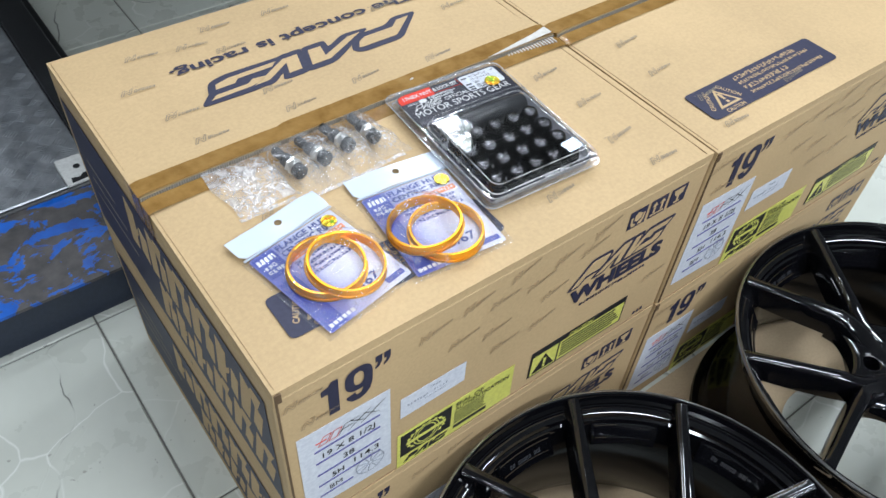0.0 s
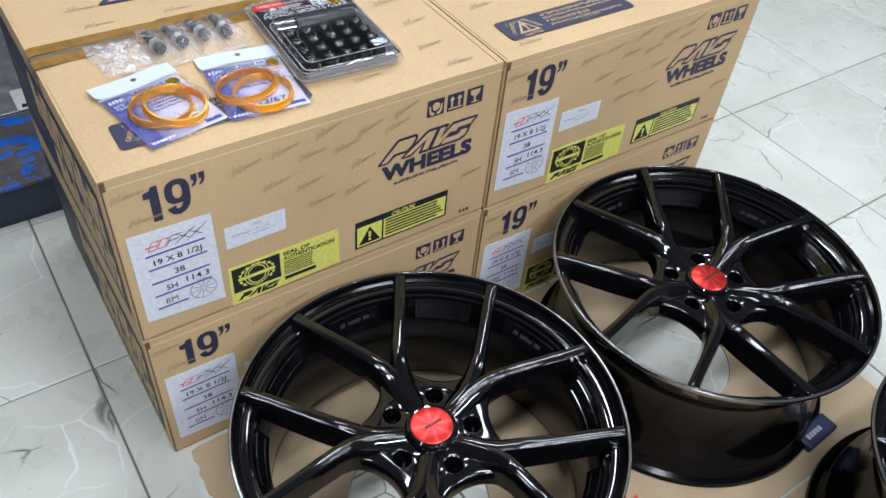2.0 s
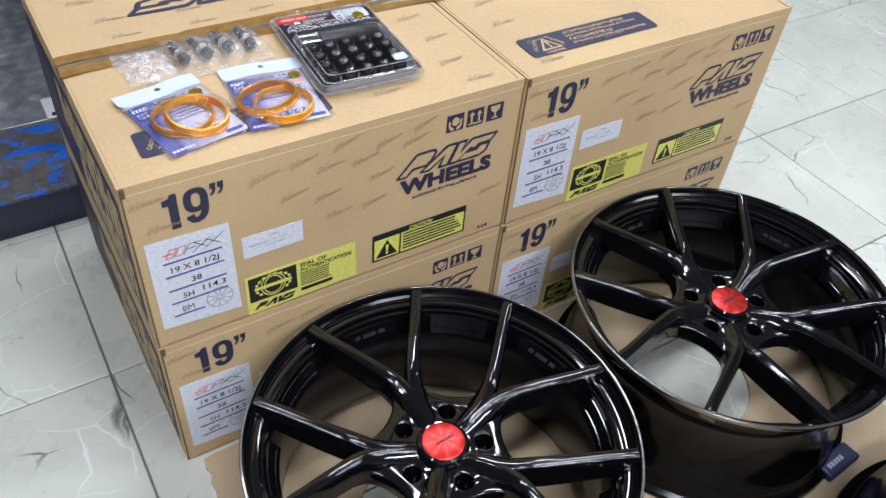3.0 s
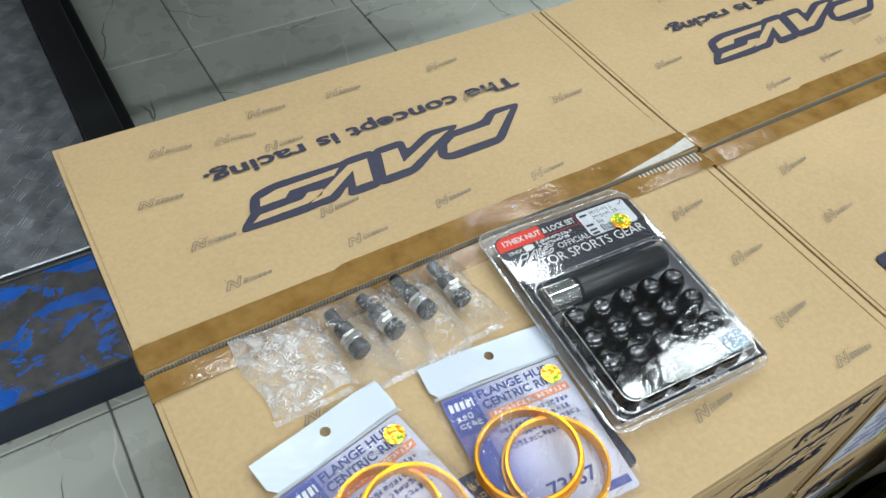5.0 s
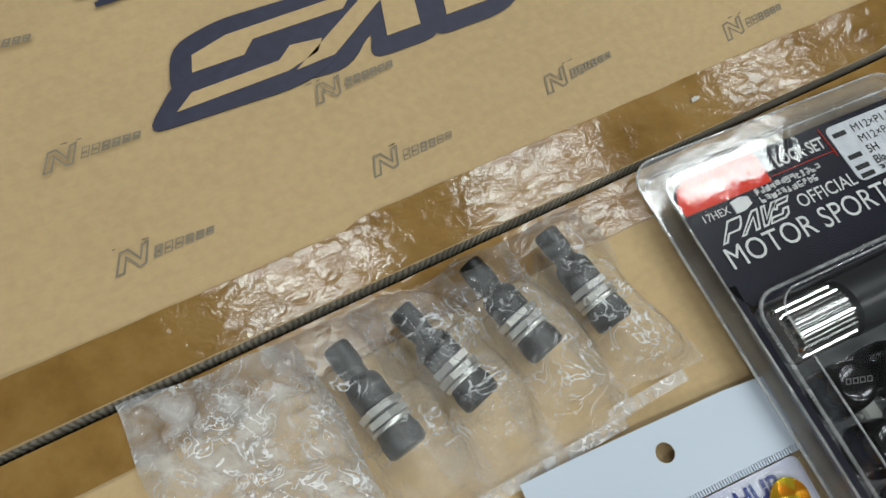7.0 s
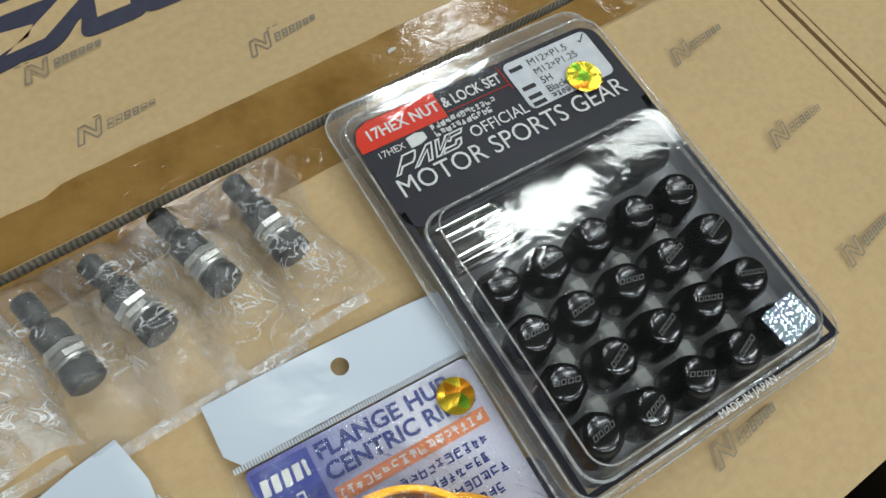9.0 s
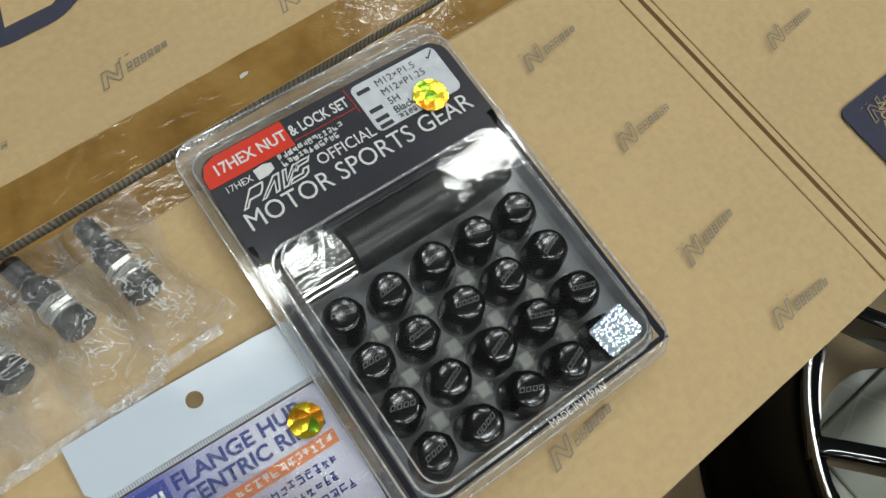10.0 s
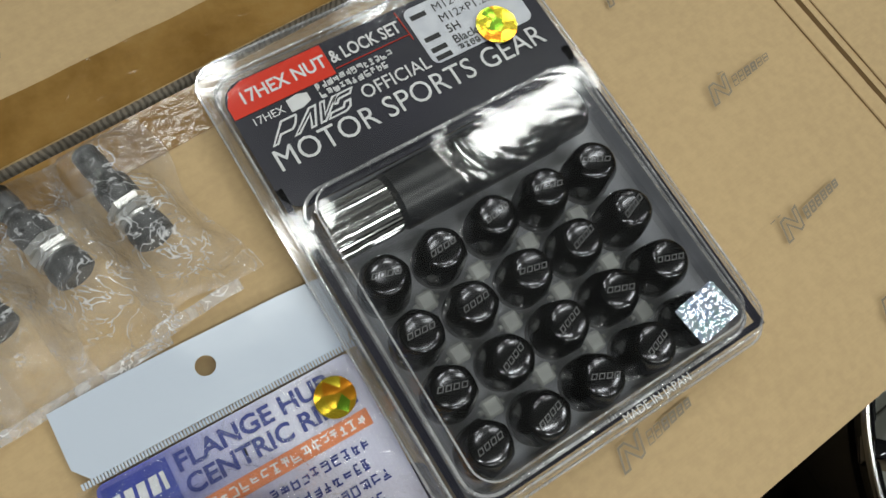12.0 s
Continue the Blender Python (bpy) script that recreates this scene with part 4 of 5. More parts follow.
alloy_wheel(pose(0.281, -0.270, 0.004), 52.2, "gloss black ten-spoke alloy wheel, red centre cap, lying on cardboard")
alloy_wheel(pose(0.822, -0.267, 0.004), 56.0, "gloss black ten-spoke alloy wheel, red centre cap, beside boxes")
alloy_wheel(pose(0.935, -0.800, 0.004), 40.0, "gloss black ten-spoke alloy wheel, face up on cardboard")


# ---- flattened cardboard under the wheels ----
def cardboard_pad(x0, y0, x1, y1, cx, cy, torn, label):
    """A corrugated pad with a round hole, two liners with flutes between."""
    t = thing("cardboard_pad", label, "cardboard", None, "cardboard pads")
    rng = random.Random(int(1000 * x0) + 7)
    n = 200
    outer, hole = [], []
    for i in range(n):
        a = 2 * math.pi * (i + 0.5) / n
        c, s = math.cos(a), math.sin(a)
        k = min(((x1 if c > 0 else x0) - cx) / c if abs(c) > 1e-9 else 9, ((y1 if s > 0 else y0) - cy) / s if abs(s) > 1e-9 else 9)
        x, y = cx + k * c, cy + k * s
        if torn and x < x0 + 0.0005:
            x += rng.uniform(-0.005, 0.004) - 0.10 * (y1 - y) * 0.35
        outer.append((x, y))
        hole.append((cx + 0.107 * c, cy + 0.107 * s))
    for nm, z0, z1, mat in (("lower_liner", 0.0, 0.0009, CARD_WORN), ("flutes", 0.0009, 0.0031, CARD_EDGE), ("upper_liner", 0.0031, 0.0040, CARD_WORN)):
        bm = bmesh.new()
        f = 0.0015 if nm == "flutes" else 0.0
        rows = [[bm.verts.new((x + (f if i % 2 and x < x0 + 0.03 else 0), y, z)) for i, (x, y) in enumerate(pts)] for pts, z in ((outer, z0), (outer, z1), (hole, z1), (hole, z0))]
        for p, q in zip(rows, rows[1:] + rows[:1]):
            for i in range(n):
                j = (i + 1) % n
                bm.faces.new((p[i], p[j], q[j], q[i]))
        bmesh.ops.recalc_face_normals(bm, faces=bm.faces[:])
        part(nm, bm, mat, t)


cardboard_pad(0.022, -0.555, 0.548, -0.008, 0.281, -0.262, True, "brown corrugated cardboard pad with torn edge and round hole")
cardboard_pad(0.552, -0.555, 1.098, -0.010, 0.822, -0.262, False, "brown corrugated cardboard pad with round hole under a wheel")
cardboard_pad(0.640, -1.110, 1.230, -0.560, 0.935, -0.800, False, "brown corrugated cardboard pad with round hole")
cardboard_pad(0.030, -1.110, 0.635, -0.560, 0.330, -0.830, True, "brown corrugated cardboard pad with torn edge and round hole")


def red_tag():
    t = thing("red_tag", "small bright red plastic tag on cardboard", "tag", pose(0.556, -0.442, 0.0045, 0, 0, 30))
    part("strip", sheet([(-0.018, -0.004), (0.016, -0.005), (0.020, 0.001), (0.004, 0.004), (0.010, 0.016), (0.003, 0.017), (-0.004, 0.005), (-0.019, 0.003)], 0.0015), RED_INK, t)
    part("strip_edge", sheet([(-0.016, 0.0), (0.012, -0.001), (0.012, 0.001), (-0.016, 0.0015)], 0.0018), WHITE_INK, t)


red_tag()


def blue_block():
    t = thing("blue_block", "dark blue plastic block with pale marking between wheels", "block", pose(0.914, -0.510, 0.004, 0, 0, 4))
    part("body", box(-0.040, -0.017, 0.0, 0.040, 0.017, 0.016, 0.004, 2), BLUE_BLOCK, t)
    part("marking", join(*[rect(-0.028 + 0.008 * i, -0.004, -0.022 + 0.008 * i, 0.004, 0.0004) for i in range(5)]), GREY_PRINT, t, "", pose(0, 0, 0.0161))


BLUE_BLOCK = ink("dark_blue_plastic", (0.015, 0.02, 0.07), 0.4)
blue_block()


# ---- vehicle lift at the back ----
def lift():
    t = thing("vehicle_lift", "low vehicle lift, chipped blue end plate, worn checker steel deck", "vehicle lift")
    x0, x1 = -2.2, 0.20
    part("end_beam", box(x0, 0.637, 0.0, x1, 0.660, 0.092, 0.003, 2), NAVY_PAINT, t, "dark navy painted end beam")
    # end plate: slopes up to the deck
    bm = bmesh.new()
    prof = [(0.628, 0.088), (0.628, 0.094), (0.800, 0.122), (0.812, 0.122), (0.812, 0.108), (0.650, 0.088)]
    a = [bm.verts.new((x0, y, z)) for y, z in prof]
    b = [bm.verts.new((x1, y, z)) for y, z in prof]
    for i in range(len(prof)):
        j = (i + 1) % len(prof)
        bm.faces.new((a[i], a[j], b[j], b[i]))
    bm.faces.new(a)
    bm.faces.new(b[::-1])
    bmesh.ops.recalc_face_normals(bm, faces=bm.faces[:])
    part("end_plate", bm, BLUE, t, "dark steel plate with chipped blue paint")
    part("hinge_rod", moved(lathe([(0.0, 0), (0.006, 0), (0.006, x1 - x0), (0.0, x1 - x0)], 16), pose(x0, 0.818, 0.120, 0, 90, 0)), BLACK_STEEL, t, smooth=40)
    part("deck", box(x0, 0.832, 0.100, 0.055, 3.6, 0.118, 0.002), PLATE, t, "worn checker steel deck")
    # raised bars of the deck: groups of five, turned by turns
    bm = bmesh.new()
    verts, faces = [], []
    step = 0.034
    for i in range(18):
        for j in range(34):
            cx, cy = 0.030 - step * i, 0.856 + step * j
            ang = radians(45 if (i + j) % 2 else -45)
            ux, uy = math.cos(ang), math.sin(ang)
            for k in (-2, -1, 0, 1, 2):
                ox, oy = cx - uy * k * 0.0052, cy + ux * k * 0.0052
                base = len(verts)
                h = 0.0118
                for s, q in ((-1, -1), (1, -1), (1, 1), (-1, 1)):
                    verts.append((ox + ux * s * h - uy * q * 0.0015, oy + uy * s * h + ux * q * 0.0015, 0.1178))
                for s, q in ((-1, -1), (1, -1), (1, 1), (-1, 1)):
                    verts.append((ox + ux * s * h * 0.8 - uy * q * 0.0006, oy + uy * s * h * 0.8 + ux * q * 0.0006, 0.1188))
                faces.append((base + 4, base + 5, base + 6, base + 7))
                for e in range(4):
                    g = (e + 1) % 4
                    faces.append((base + e, base + g, base + 4 + g, base + 4 + e))
    me = bpy.data.meshes.new("tread_bars")
    me.from_pydata(verts, [], faces)
    me.materials.append(PLATE)
    bm.free()
    tagged(part("tread_pattern", me, None, t), kind="stuff")
    rail = part("side_rail", box(0.056, 0.880, 0.0, 0.120, 3.6, 0.128, 0.004, 2), BLACK_STEEL, t, "black painted side rail")
    part("rail_flange", box(0.120, 0.880, 0.0, 0.150, 3.6, 0.060, 0.004, 2), BLACK_STEEL, rail)
    br = part("bracket", box(0.000, 0.820, 0.118, 0.055, 0.895, 0.130, 0.002, 2), WHITE_PAINT, t, "white painted bracket with chipped edge")
    # no opening is cut: a flat black disc paints the hole's dark inside
    part("bracket_hole", moved(lathe([(0, 0), (0.006, 0), (0.006, 0.0006), (0, 0.0006)], 20), pose(0.030, 0.862, 0.130)), BLACK_INK, br)
    part("bracket_chip", sheet([(0.010, 0.832), (0.036, 0.834), (0.052, 0.846), (0.034, 0.850), (0.026, 0.842), (0.012, 0.846)], 0.0005), BLACK_INK, br, "", pose(0, -0.010, 0.1299))
    return t


lift()


# ---- clear films ----
def film(name, haze=0.05, wrinkle=30.0, depth=0.002, rough=0.06, tint=(1, 1, 1), strength=0.6, glint=0.0, ior=1.5):
    m = material(name, (0.8, 0.8, 0.8), rough)
    n = Nodes(m)
    t = n.t
    clear = n.add("ShaderNodeBsdfTransparent")
    clear.inputs[0].default_value = (*tint, 1)
    shine = n.add("ShaderNodeBsdfGlossy", Roughness=rough)
    white = n.add("ShaderNodeBsdfDiffuse")
    white.inputs[0].default_value = (0.86, 0.86, 0.88, 1)
    v = n.place()
    folds = n.noise(v, wrinkle, 5, 0.6, 0.8)
    bump = n.add("ShaderNodeBump", Strength=strength, Distance=depth)
    n.link(folds, bump.inputs["Height"])
    n.link(bump.outputs[0], shine.inputs["Normal"])
    # gloss grows towards grazing angles, alike from both sides of the sheet
    facing = n.add("ShaderNodeLayerWeight", Blend=0.5)
    n.link(bump.outputs[0], facing.inputs["Normal"])
    steep = n.add("ShaderNodeMath")
    steep.operation = "POWER"
    steep.inputs[1].default_value = 4.0
    n.link(facing.outputs["Facing"], steep.inputs[0])
    gloss_share = n.add("ShaderNodeMath")
    gloss_share.operation = "MULTIPLY_ADD"
    gloss_share.inputs[1].default_value = 0.8
    gloss_share.inputs[2].default_value = 1.6 * ((ior - 1) / (ior + 1)) ** 2
    n.link(steep.outputs[0], gloss_share.inputs[0])
    hazy = n.add("ShaderNodeMixShader")
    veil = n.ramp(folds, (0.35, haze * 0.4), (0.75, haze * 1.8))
    # highlights of the wrinkles, painted as thin white diffuse lines
    if glint:
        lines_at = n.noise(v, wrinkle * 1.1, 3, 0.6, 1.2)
        glint_lines = n.ramp(lines_at, (0.475, 0.0), (0.5, glint), (0.525, 0.0))
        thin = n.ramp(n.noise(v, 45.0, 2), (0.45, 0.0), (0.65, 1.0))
        veil = n.mix(1.0, veil, n.mix(1.0, glint_lines, thin, "MULTIPLY"), "ADD")
    n.link(veil, hazy.inputs[0])
    n.link(clear.outputs[0], hazy.inputs[1])
    n.link(white.outputs[0], hazy.inputs[2])
    both = n.add("ShaderNodeMixShader")
    n.link(gloss_share.outputs[0], both.inputs[0])
    n.link(hazy.outputs[0], both.inputs[1])
    n.link(shine.outputs[0], both.inputs[2])
    n.link(both.outputs[0], t.nodes["Material Output"].inputs["Surface"])
    t.nodes.remove(n.b)
    return m


BLISTER = film("clear_blister_plastic", 0.006, 11.0, 0.0026, 0.05, (0.98, 0.98, 0.98), 0.28)
# eighth value: how much white glint is painted along the folds
BAG_FILM = film("clear_bag_film", 0.02, 34.0, 0.009, 0.06, (1, 1, 1), 0.9, 0.22, 1.6)
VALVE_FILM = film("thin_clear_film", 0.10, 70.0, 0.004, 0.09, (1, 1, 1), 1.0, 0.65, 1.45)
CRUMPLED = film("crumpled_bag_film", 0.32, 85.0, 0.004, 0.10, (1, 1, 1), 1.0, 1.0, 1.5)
# clear plastic; the whitish haze paints the silvery sheen of its sides
SHEEN_SHELL = film("sheen_blister_edge", 0.07, 14.0, 0.002, 0.08, (1, 1, 1), 0.25, 0.0, 1.5)
MILKY = ink("milky_plastic", (0.55, 0.56, 0.54), 0.35)
TRAY = material("grey_clear_tray", (0.38, 0.39, 0.43), 0.2)
# strong pale haze paints the bright glints along the moulded edges
GLINT_RIB = film("glint_moulded_edge", 0.30, 40.0, 0.001, 0.05, (1, 1, 1), 0.3, 0.3, 1.8)


def card_print():
    m = material("black_printed_card", (0.012, 0.012, 0.016), 0.3, Specular_IOR_Level=0.25)
    n = Nodes(m)
    f = n.noise(n.place(), 20.0, 3)
    n.color(n.ramp(f, (0.3, (0.008, 0.008, 0.016)), (0.7, (0.016, 0.015, 0.030))))
    return m


CARD_BLACK = card_print()
RED_PRINT = material("red_print", (0.74, 0.04, 0.015), 0.3, Specular_IOR_Level=0.15)


def hologram(name, a, b, c, scale):
    m = material(name, a, 0.2, 0.85)
    n = Nodes(m)
    v = n.place()
    vo = n.add("ShaderNodeTexVoronoi", Scale=scale)
    n.link(v, vo.inputs["Vector"])
    n.color(n.ramp(vo.outputs["Color"], (0.25, a), (0.5, b), (0.8, c)))
    n.bump(vo.outputs["Distance"], 0.5, 0.001)
    return m


HOLO_GOLD = hologram("gold_hologram_foil", (0.80, 0.30, 0.02), (0.75, 0.56, 0.04), (0.22, 0.42, 0.03), 170.0)
HOLO_SILVER = hologram("silver_hologram_foil", (0.55, 0.65, 0.85), (0.75, 0.78, 0.88), (0.55, 0.75, 0.78), 430.0)
NUT_BLACK = material("black_chrome_nut", (0.075, 0.075, 0.08), 0.17, 1.0)
ENGRAVED = ink("engraved_grey", (0.13, 0.13, 0.135), 0.4)
TOOL_BLACK = ink("satin_black_tool_steel", (0.022, 0.023, 0.026), 0.34)
GOLD = material("orange_gold_anodised", (0.92, 0.41, 0.02), 0.3, 0.85)


def film_white():
    m = material("white_header_film", (0.60, 0.66, 0.76), 0.22)
    n = Nodes(m)
    n.bump(n.noise(n.place(), 22.0, 3, 0.5, 0.6), 0.5, 0.003)
    return m


HEADER = film_white()


def lavender():
    m = material("lavender_printed_card", (0.4, 0.4, 0.65), 0.35)
    n = Nodes(m)
    c = n.add("ShaderNodeTexCoord")
    sep = n.add("ShaderNodeSeparateXYZ")
    n.link(c.outputs["Object"], sep.inputs[0])
    k = n.add("ShaderNodeMath")
    k.operation = "MULTIPLY_ADD"
    k.inputs[1].default_value = 8.0
    k.inputs[2].default_value = 0.0
    n.link(sep.outputs[0], k.inputs[0])
    base = n.ramp(k.outputs[0], (0.18, (0.12, 0.13, 0.44)), (0.36, (0.46, 0.47, 0.70)), (0.6, (0.64, 0.64, 0.76)), (0.95, (0.56, 0.56, 0.72)))
    wv = n.add("ShaderNodeTexWave", Scale=160.0)
    n.link(n.place(), wv.inputs["Vector"])
    n.color(n.mix(0.10, base, n.ramp(wv.outputs["Fac"], (0.3, 0.35), (0.7, 0.65)), "OVERLAY"))
    return m


LAVENDER = lavender()
BLUE_PRINT = ink("blue_print", (0.045, 0.065, 0.34), 0.3)
ORANGE_PRINT = ink("orange_print", (0.75, 0.24, 0.10), 0.3)
VIOLET_PRINT = ink("violet_print", (0.032, 0.05, 0.25), 0.3)
TOP = 2 * BOX_H + 0.0028


def tray_shell(levels, seg=6):
    """A moulded shell: rounded rectangles (x0, y0, x1, y1, radius, z) lofted from the rim up, the last one closed."""
    bm = bmesh.new()
    rings = []
    for x0, y0, x1, y1, r, z in levels:
        rings.append([bm.verts.new((x, y, z)) for x, y in rounded(x0, y0, x1, y1, r, seg)])
    k = len(rings[0])
    for p, q in zip(rings, rings[1:]):
        for i in range(k):
            bm.faces.new((p[i], p[(i + 1) % k], q[(i + 1) % k], q[i]))
    bm.faces.new(rings[-1])
    bmesh.ops.recalc_face_normals(bm, faces=bm.faces[:])
    return bm


def loop_bead(x0, y0, x1, y1, r, z, thick):
    """A round bead along a rounded rectangle."""
    bm = bmesh.new()
    rings = []
    for k in range(6):
        a = 2 * math.pi * k / 6
        d = thick * math.cos(a)
        rings.append([bm.verts.new((x, y, z + thick * math.sin(a))) for x, y in rounded(x0 - d, y0 - d, x1 + d, y1 + d, r + d, 6)])
    for p, q in zip(rings, rings[1:] + rings[:1]):
        for i in range(len(p)):
            bm.faces.new((p[i], p[(i + 1) % len(p)], q[(i + 1) % len(p)], q[i]))
    bmesh.ops.recalc_face_normals(bm, faces=bm.faces[:])
    return bm


def knurled(length, r, ribs=34):
    bm = bmesh.new()
    rows = []
    for z, k in ((0, 0.86), (0.0012, 1.0), (length - 0.001, 1.0), (length, 0.92)):
        rows.append([bm.verts.new((k * r * (1 + (0.03 if i % 4 < 2 else -0.03)) * math.cos(2 * math.pi * i / (4 * ribs)), k * r * (1 + (0.03 if i % 4 < 2 else -0.03)) * math.sin(2 * math.pi * i / (4 * ribs)), z)) for i in range(4 * ribs)])
    for p, q in zip(rows, rows[1:]):
        for i in range(4 * ribs):
            j = (i + 1) % (4 * ribs)
            bm.faces.new((p[i], p[j], q[j], q[i]))
    bm.faces.new(rows[0][::-1])
    bm.faces.new(rows[-1])
    bmesh.ops.recalc_face_normals(bm, faces=bm.faces[:])
    return bm


def hex_nut():
    """A closed nut: a shallow round crown with a soft edge, running down into six flats and a round seat."""
    bm = bmesh.new()
    steps = 48
    prof = [(0.0035, 0.0254, 0.0), (0.0058, 0.0251, 0.0), (0.0070, 0.0247, 0.0), (0.0078, 0.0240, 0.0), (0.0084, 0.0230, 0.1), (0.0090, 0.0214, 0.25), (0.0096, 0.0190, 0.4), (0.0101, 0.0160, 0.5), (0.0103, 0.0070, 0.5), (0.0104, 0.0062, 0.0), (0.0104, 0.0012, 0.0), (0.0094, 0.0, 0.0)]
    rows = []
    for r, z, k in prof:
        row = []
        for i in range(steps):
            a = 2 * math.pi * i / steps
            q = (a + math.pi / 6) % (math.pi / 3) - math.pi / 6
            flat = 0.94 / math.cos(q)
            row.append(bm.verts.new((r * (1 - k + k * flat) * math.cos(a), r * (1 - k + k * flat) * math.sin(a), z)))
        rows.append(row)
    for p, q in zip(rows, rows[1:]):
        for i in range(steps):
            bm.faces.new((p[i], q[i], q[(i + 1) % steps], p[(i + 1) % steps]))
    top = bm.verts.new((0, 0, 0.0255))
    for i in range(steps):
        bm.faces.new((top, rows[0][i], rows[0][(i + 1) % steps]))
    bm.faces.new(rows[-1][::-1])
    bmesh.ops.recalc_face_normals(bm, faces=bm.faces[:])
    return bm


def tray_floor():
    """The tray: a floor with low walls that rise to the card's opening."""
    bm = bmesh.new()
    rings = [[bm.verts.new((x, y, z)) for x, y in rounded(x0, y0, x1, y1, r, 5)] for x0, y0, x1, y1, r, z in ((0.0083, 0.0119, 0.1394, 0.1369, 0.006, 0.0112), (0.0100, 0.0135, 0.1378, 0.1355, 0.006, 0.0010), (0.0120, 0.0155, 0.1358, 0.1335, 0.005, 0.0))]
    for p, q in zip(rings, rings[1:]):
        for i in range(len(p)):
            bm.faces.new((p[i], p[(i + 1) % len(p)], q[(i + 1) % len(p)], q[i]))
    bm.faces.new(rings[-1])
    bmesh.ops.recalc_face_normals(bm, faces=bm.faces[:])
    return bm


def nut_pack():
    t = thing("nut_pack", "clear blister pack of twenty black wheel nuts with a socket tool", "blister pack", pose(0.2714, 0.0530, TOP, 0, 0, -3.3))
    cz = 0.0152
    card = part("backing_card", sheet(rounded(0.0055, 0.1370, 0.1435, 0.1962, 0.010), 0.0006), CARD_BLACK, t, "black printed backing card", pose(0, 0, cz))
    up = 0.0007
    part("red_band", sheet([(0.0060, 0.1810), (0.0505, 0.1810), (0.0505, 0.1955), (0.0155, 0.1955), (0.0090, 0.1930), (0.0060, 0.1870)], 0.0003), RED_PRINT, card, "", pose(0, 0, up))
    for text, x, y, h, w, b in (("17HEX NUT", 0.0125, 0.1855, 0.0058, 0.0370, 0.02), ("& LOCK SET", 0.0515, 0.1855, 0.0058, 0.0325, 0.02), ("17HEX", 0.0120, 0.1752, 0.0035, 0.013, 0.005), ("OFFICIAL", 0.0550, 0.1655, 0.0062, 0.0315, 0.006), ("MOTOR SPORTS GEAR", 0.0118, 0.1535, 0.0098, 0.1245, 0.0)):
        part("card_lettering", words(text, h, w, b, 0, 0.0005), WHITE_INK, card, "white printed lettering", pose(x, y, up))
    part("small_print", join(glyphs(0.040, 0.1777, 0.076, 0.1806, 21, 0.0005), glyphs(0.040, 0.1738, 0.072, 0.1767, 22, 0.0005), sheet([(0.027, 0.174), (0.032, 0.174), (0.036, 0.1755), (0.036, 0.1790), (0.032, 0.1802), (0.027, 0.1795)], 0.0005)), WHITE_INK, card, "", pose(0, 0, up))
    part("card_emblem", join(*emblem_outline(0.036, 0.0088, 0.0009)), WHITE_INK, card, "white outline emblem", pose(0.0128, 0.1642, up))
    part("thin_rule", join(rect(0.0860, 0.1800, 0.0863, 0.1945, 0.0005, -0.05), rect(0.0515, 0.1828, 0.0860, 0.1830, 0.0005)), RED_PRINT, card, "", pose(0, 0, up))
    info = part("info_panel", sheet(rounded(0.0880, 0.1655, 0.1375, 0.1935, 0.0035), 0.0003), PAPER, card, "white size panel", pose(0, 0, up))
    for text, x, y, w in (("M12×P1.5", 0.1010, 0.1872, 0.0225), ("M12×P1.25", 0.1010, 0.1814, 0.0250), ("5H", 0.1010, 0.1757, 0.0060), ("Black", 0.1010, 0.1702, 0.0115)):
        part("panel_text", words(text, 0.0040, w, 0.012, 0, 0.0005), BLACK_INK, info, "", pose(x, y, 0))
    part("panel_tags", join(*[rect(0.0900, y, 0.0972, y + 0.0022, 0.0005) for y in (0.1876, 0.1760, 0.1705, 0.1665)], glyphs(0.1010, 0.1664, 0.1130, 0.1692, 6, 0.0005)), BLACK_INK, info)
    part("tick_mark", sheet([(0.1310, 0.1889), (0.1320, 0.1876), (0.1360, 0.1914), (0.1355, 0.1918), (0.1320, 0.1885), (0.1313, 0.1894)], 0.0006), BLACK_INK, info)
    part("gold_seal", moved(lathe([(0.0, 0.0003), (0.0088, 0.0003), (0.0089, 0)], 40), pose(0.1205, 0.1695, 0.0022)), HOLO_GOLD, card, "gold hologram seal")
    for q in (rect(0.0055, 0.0092, 0.0082, 0.148, 0.0006), rect(0.1395, 0.0092, 0.1430, 0.148, 0.0006), rect(0.0082, 0.0092, 0.1395, 0.0118, 0.0006)):
        part("card_border", q, CARD_BLACK, t, "", pose(0, 0, cz))
    part("origin_print", words("MADE IN JAPAN", 0.0034, 0.031, 0.01, 0, 0.0005), WHITE_INK, t, "white small lettering", pose(0.072, 0.0072, cz + 0.0022))
    part("inner_tray", tray_floor(), TRAY, t, "grey translucent inner tray", pose(0, 0, 0.0036))
    # lower shell, flange and the cover with its raised dome
    part("lower_shell", tray_shell([(0.0030, 0.0080, 0.1450, 0.2090, 0.011, 0.0078), (0.0050, 0.0100, 0.1430, 0.2070, 0.010, 0.0006)]), SHEEN_SHELL, t, "clear lower shell", smooth=35)
    part("blister_flange", sheet(rounded(-0.0010, 0.0040, 0.1490, 0.2125, 0.012), 0.0005), SHEEN_SHELL, t, "clear plastic flange", pose(0, 0, 0.0078))
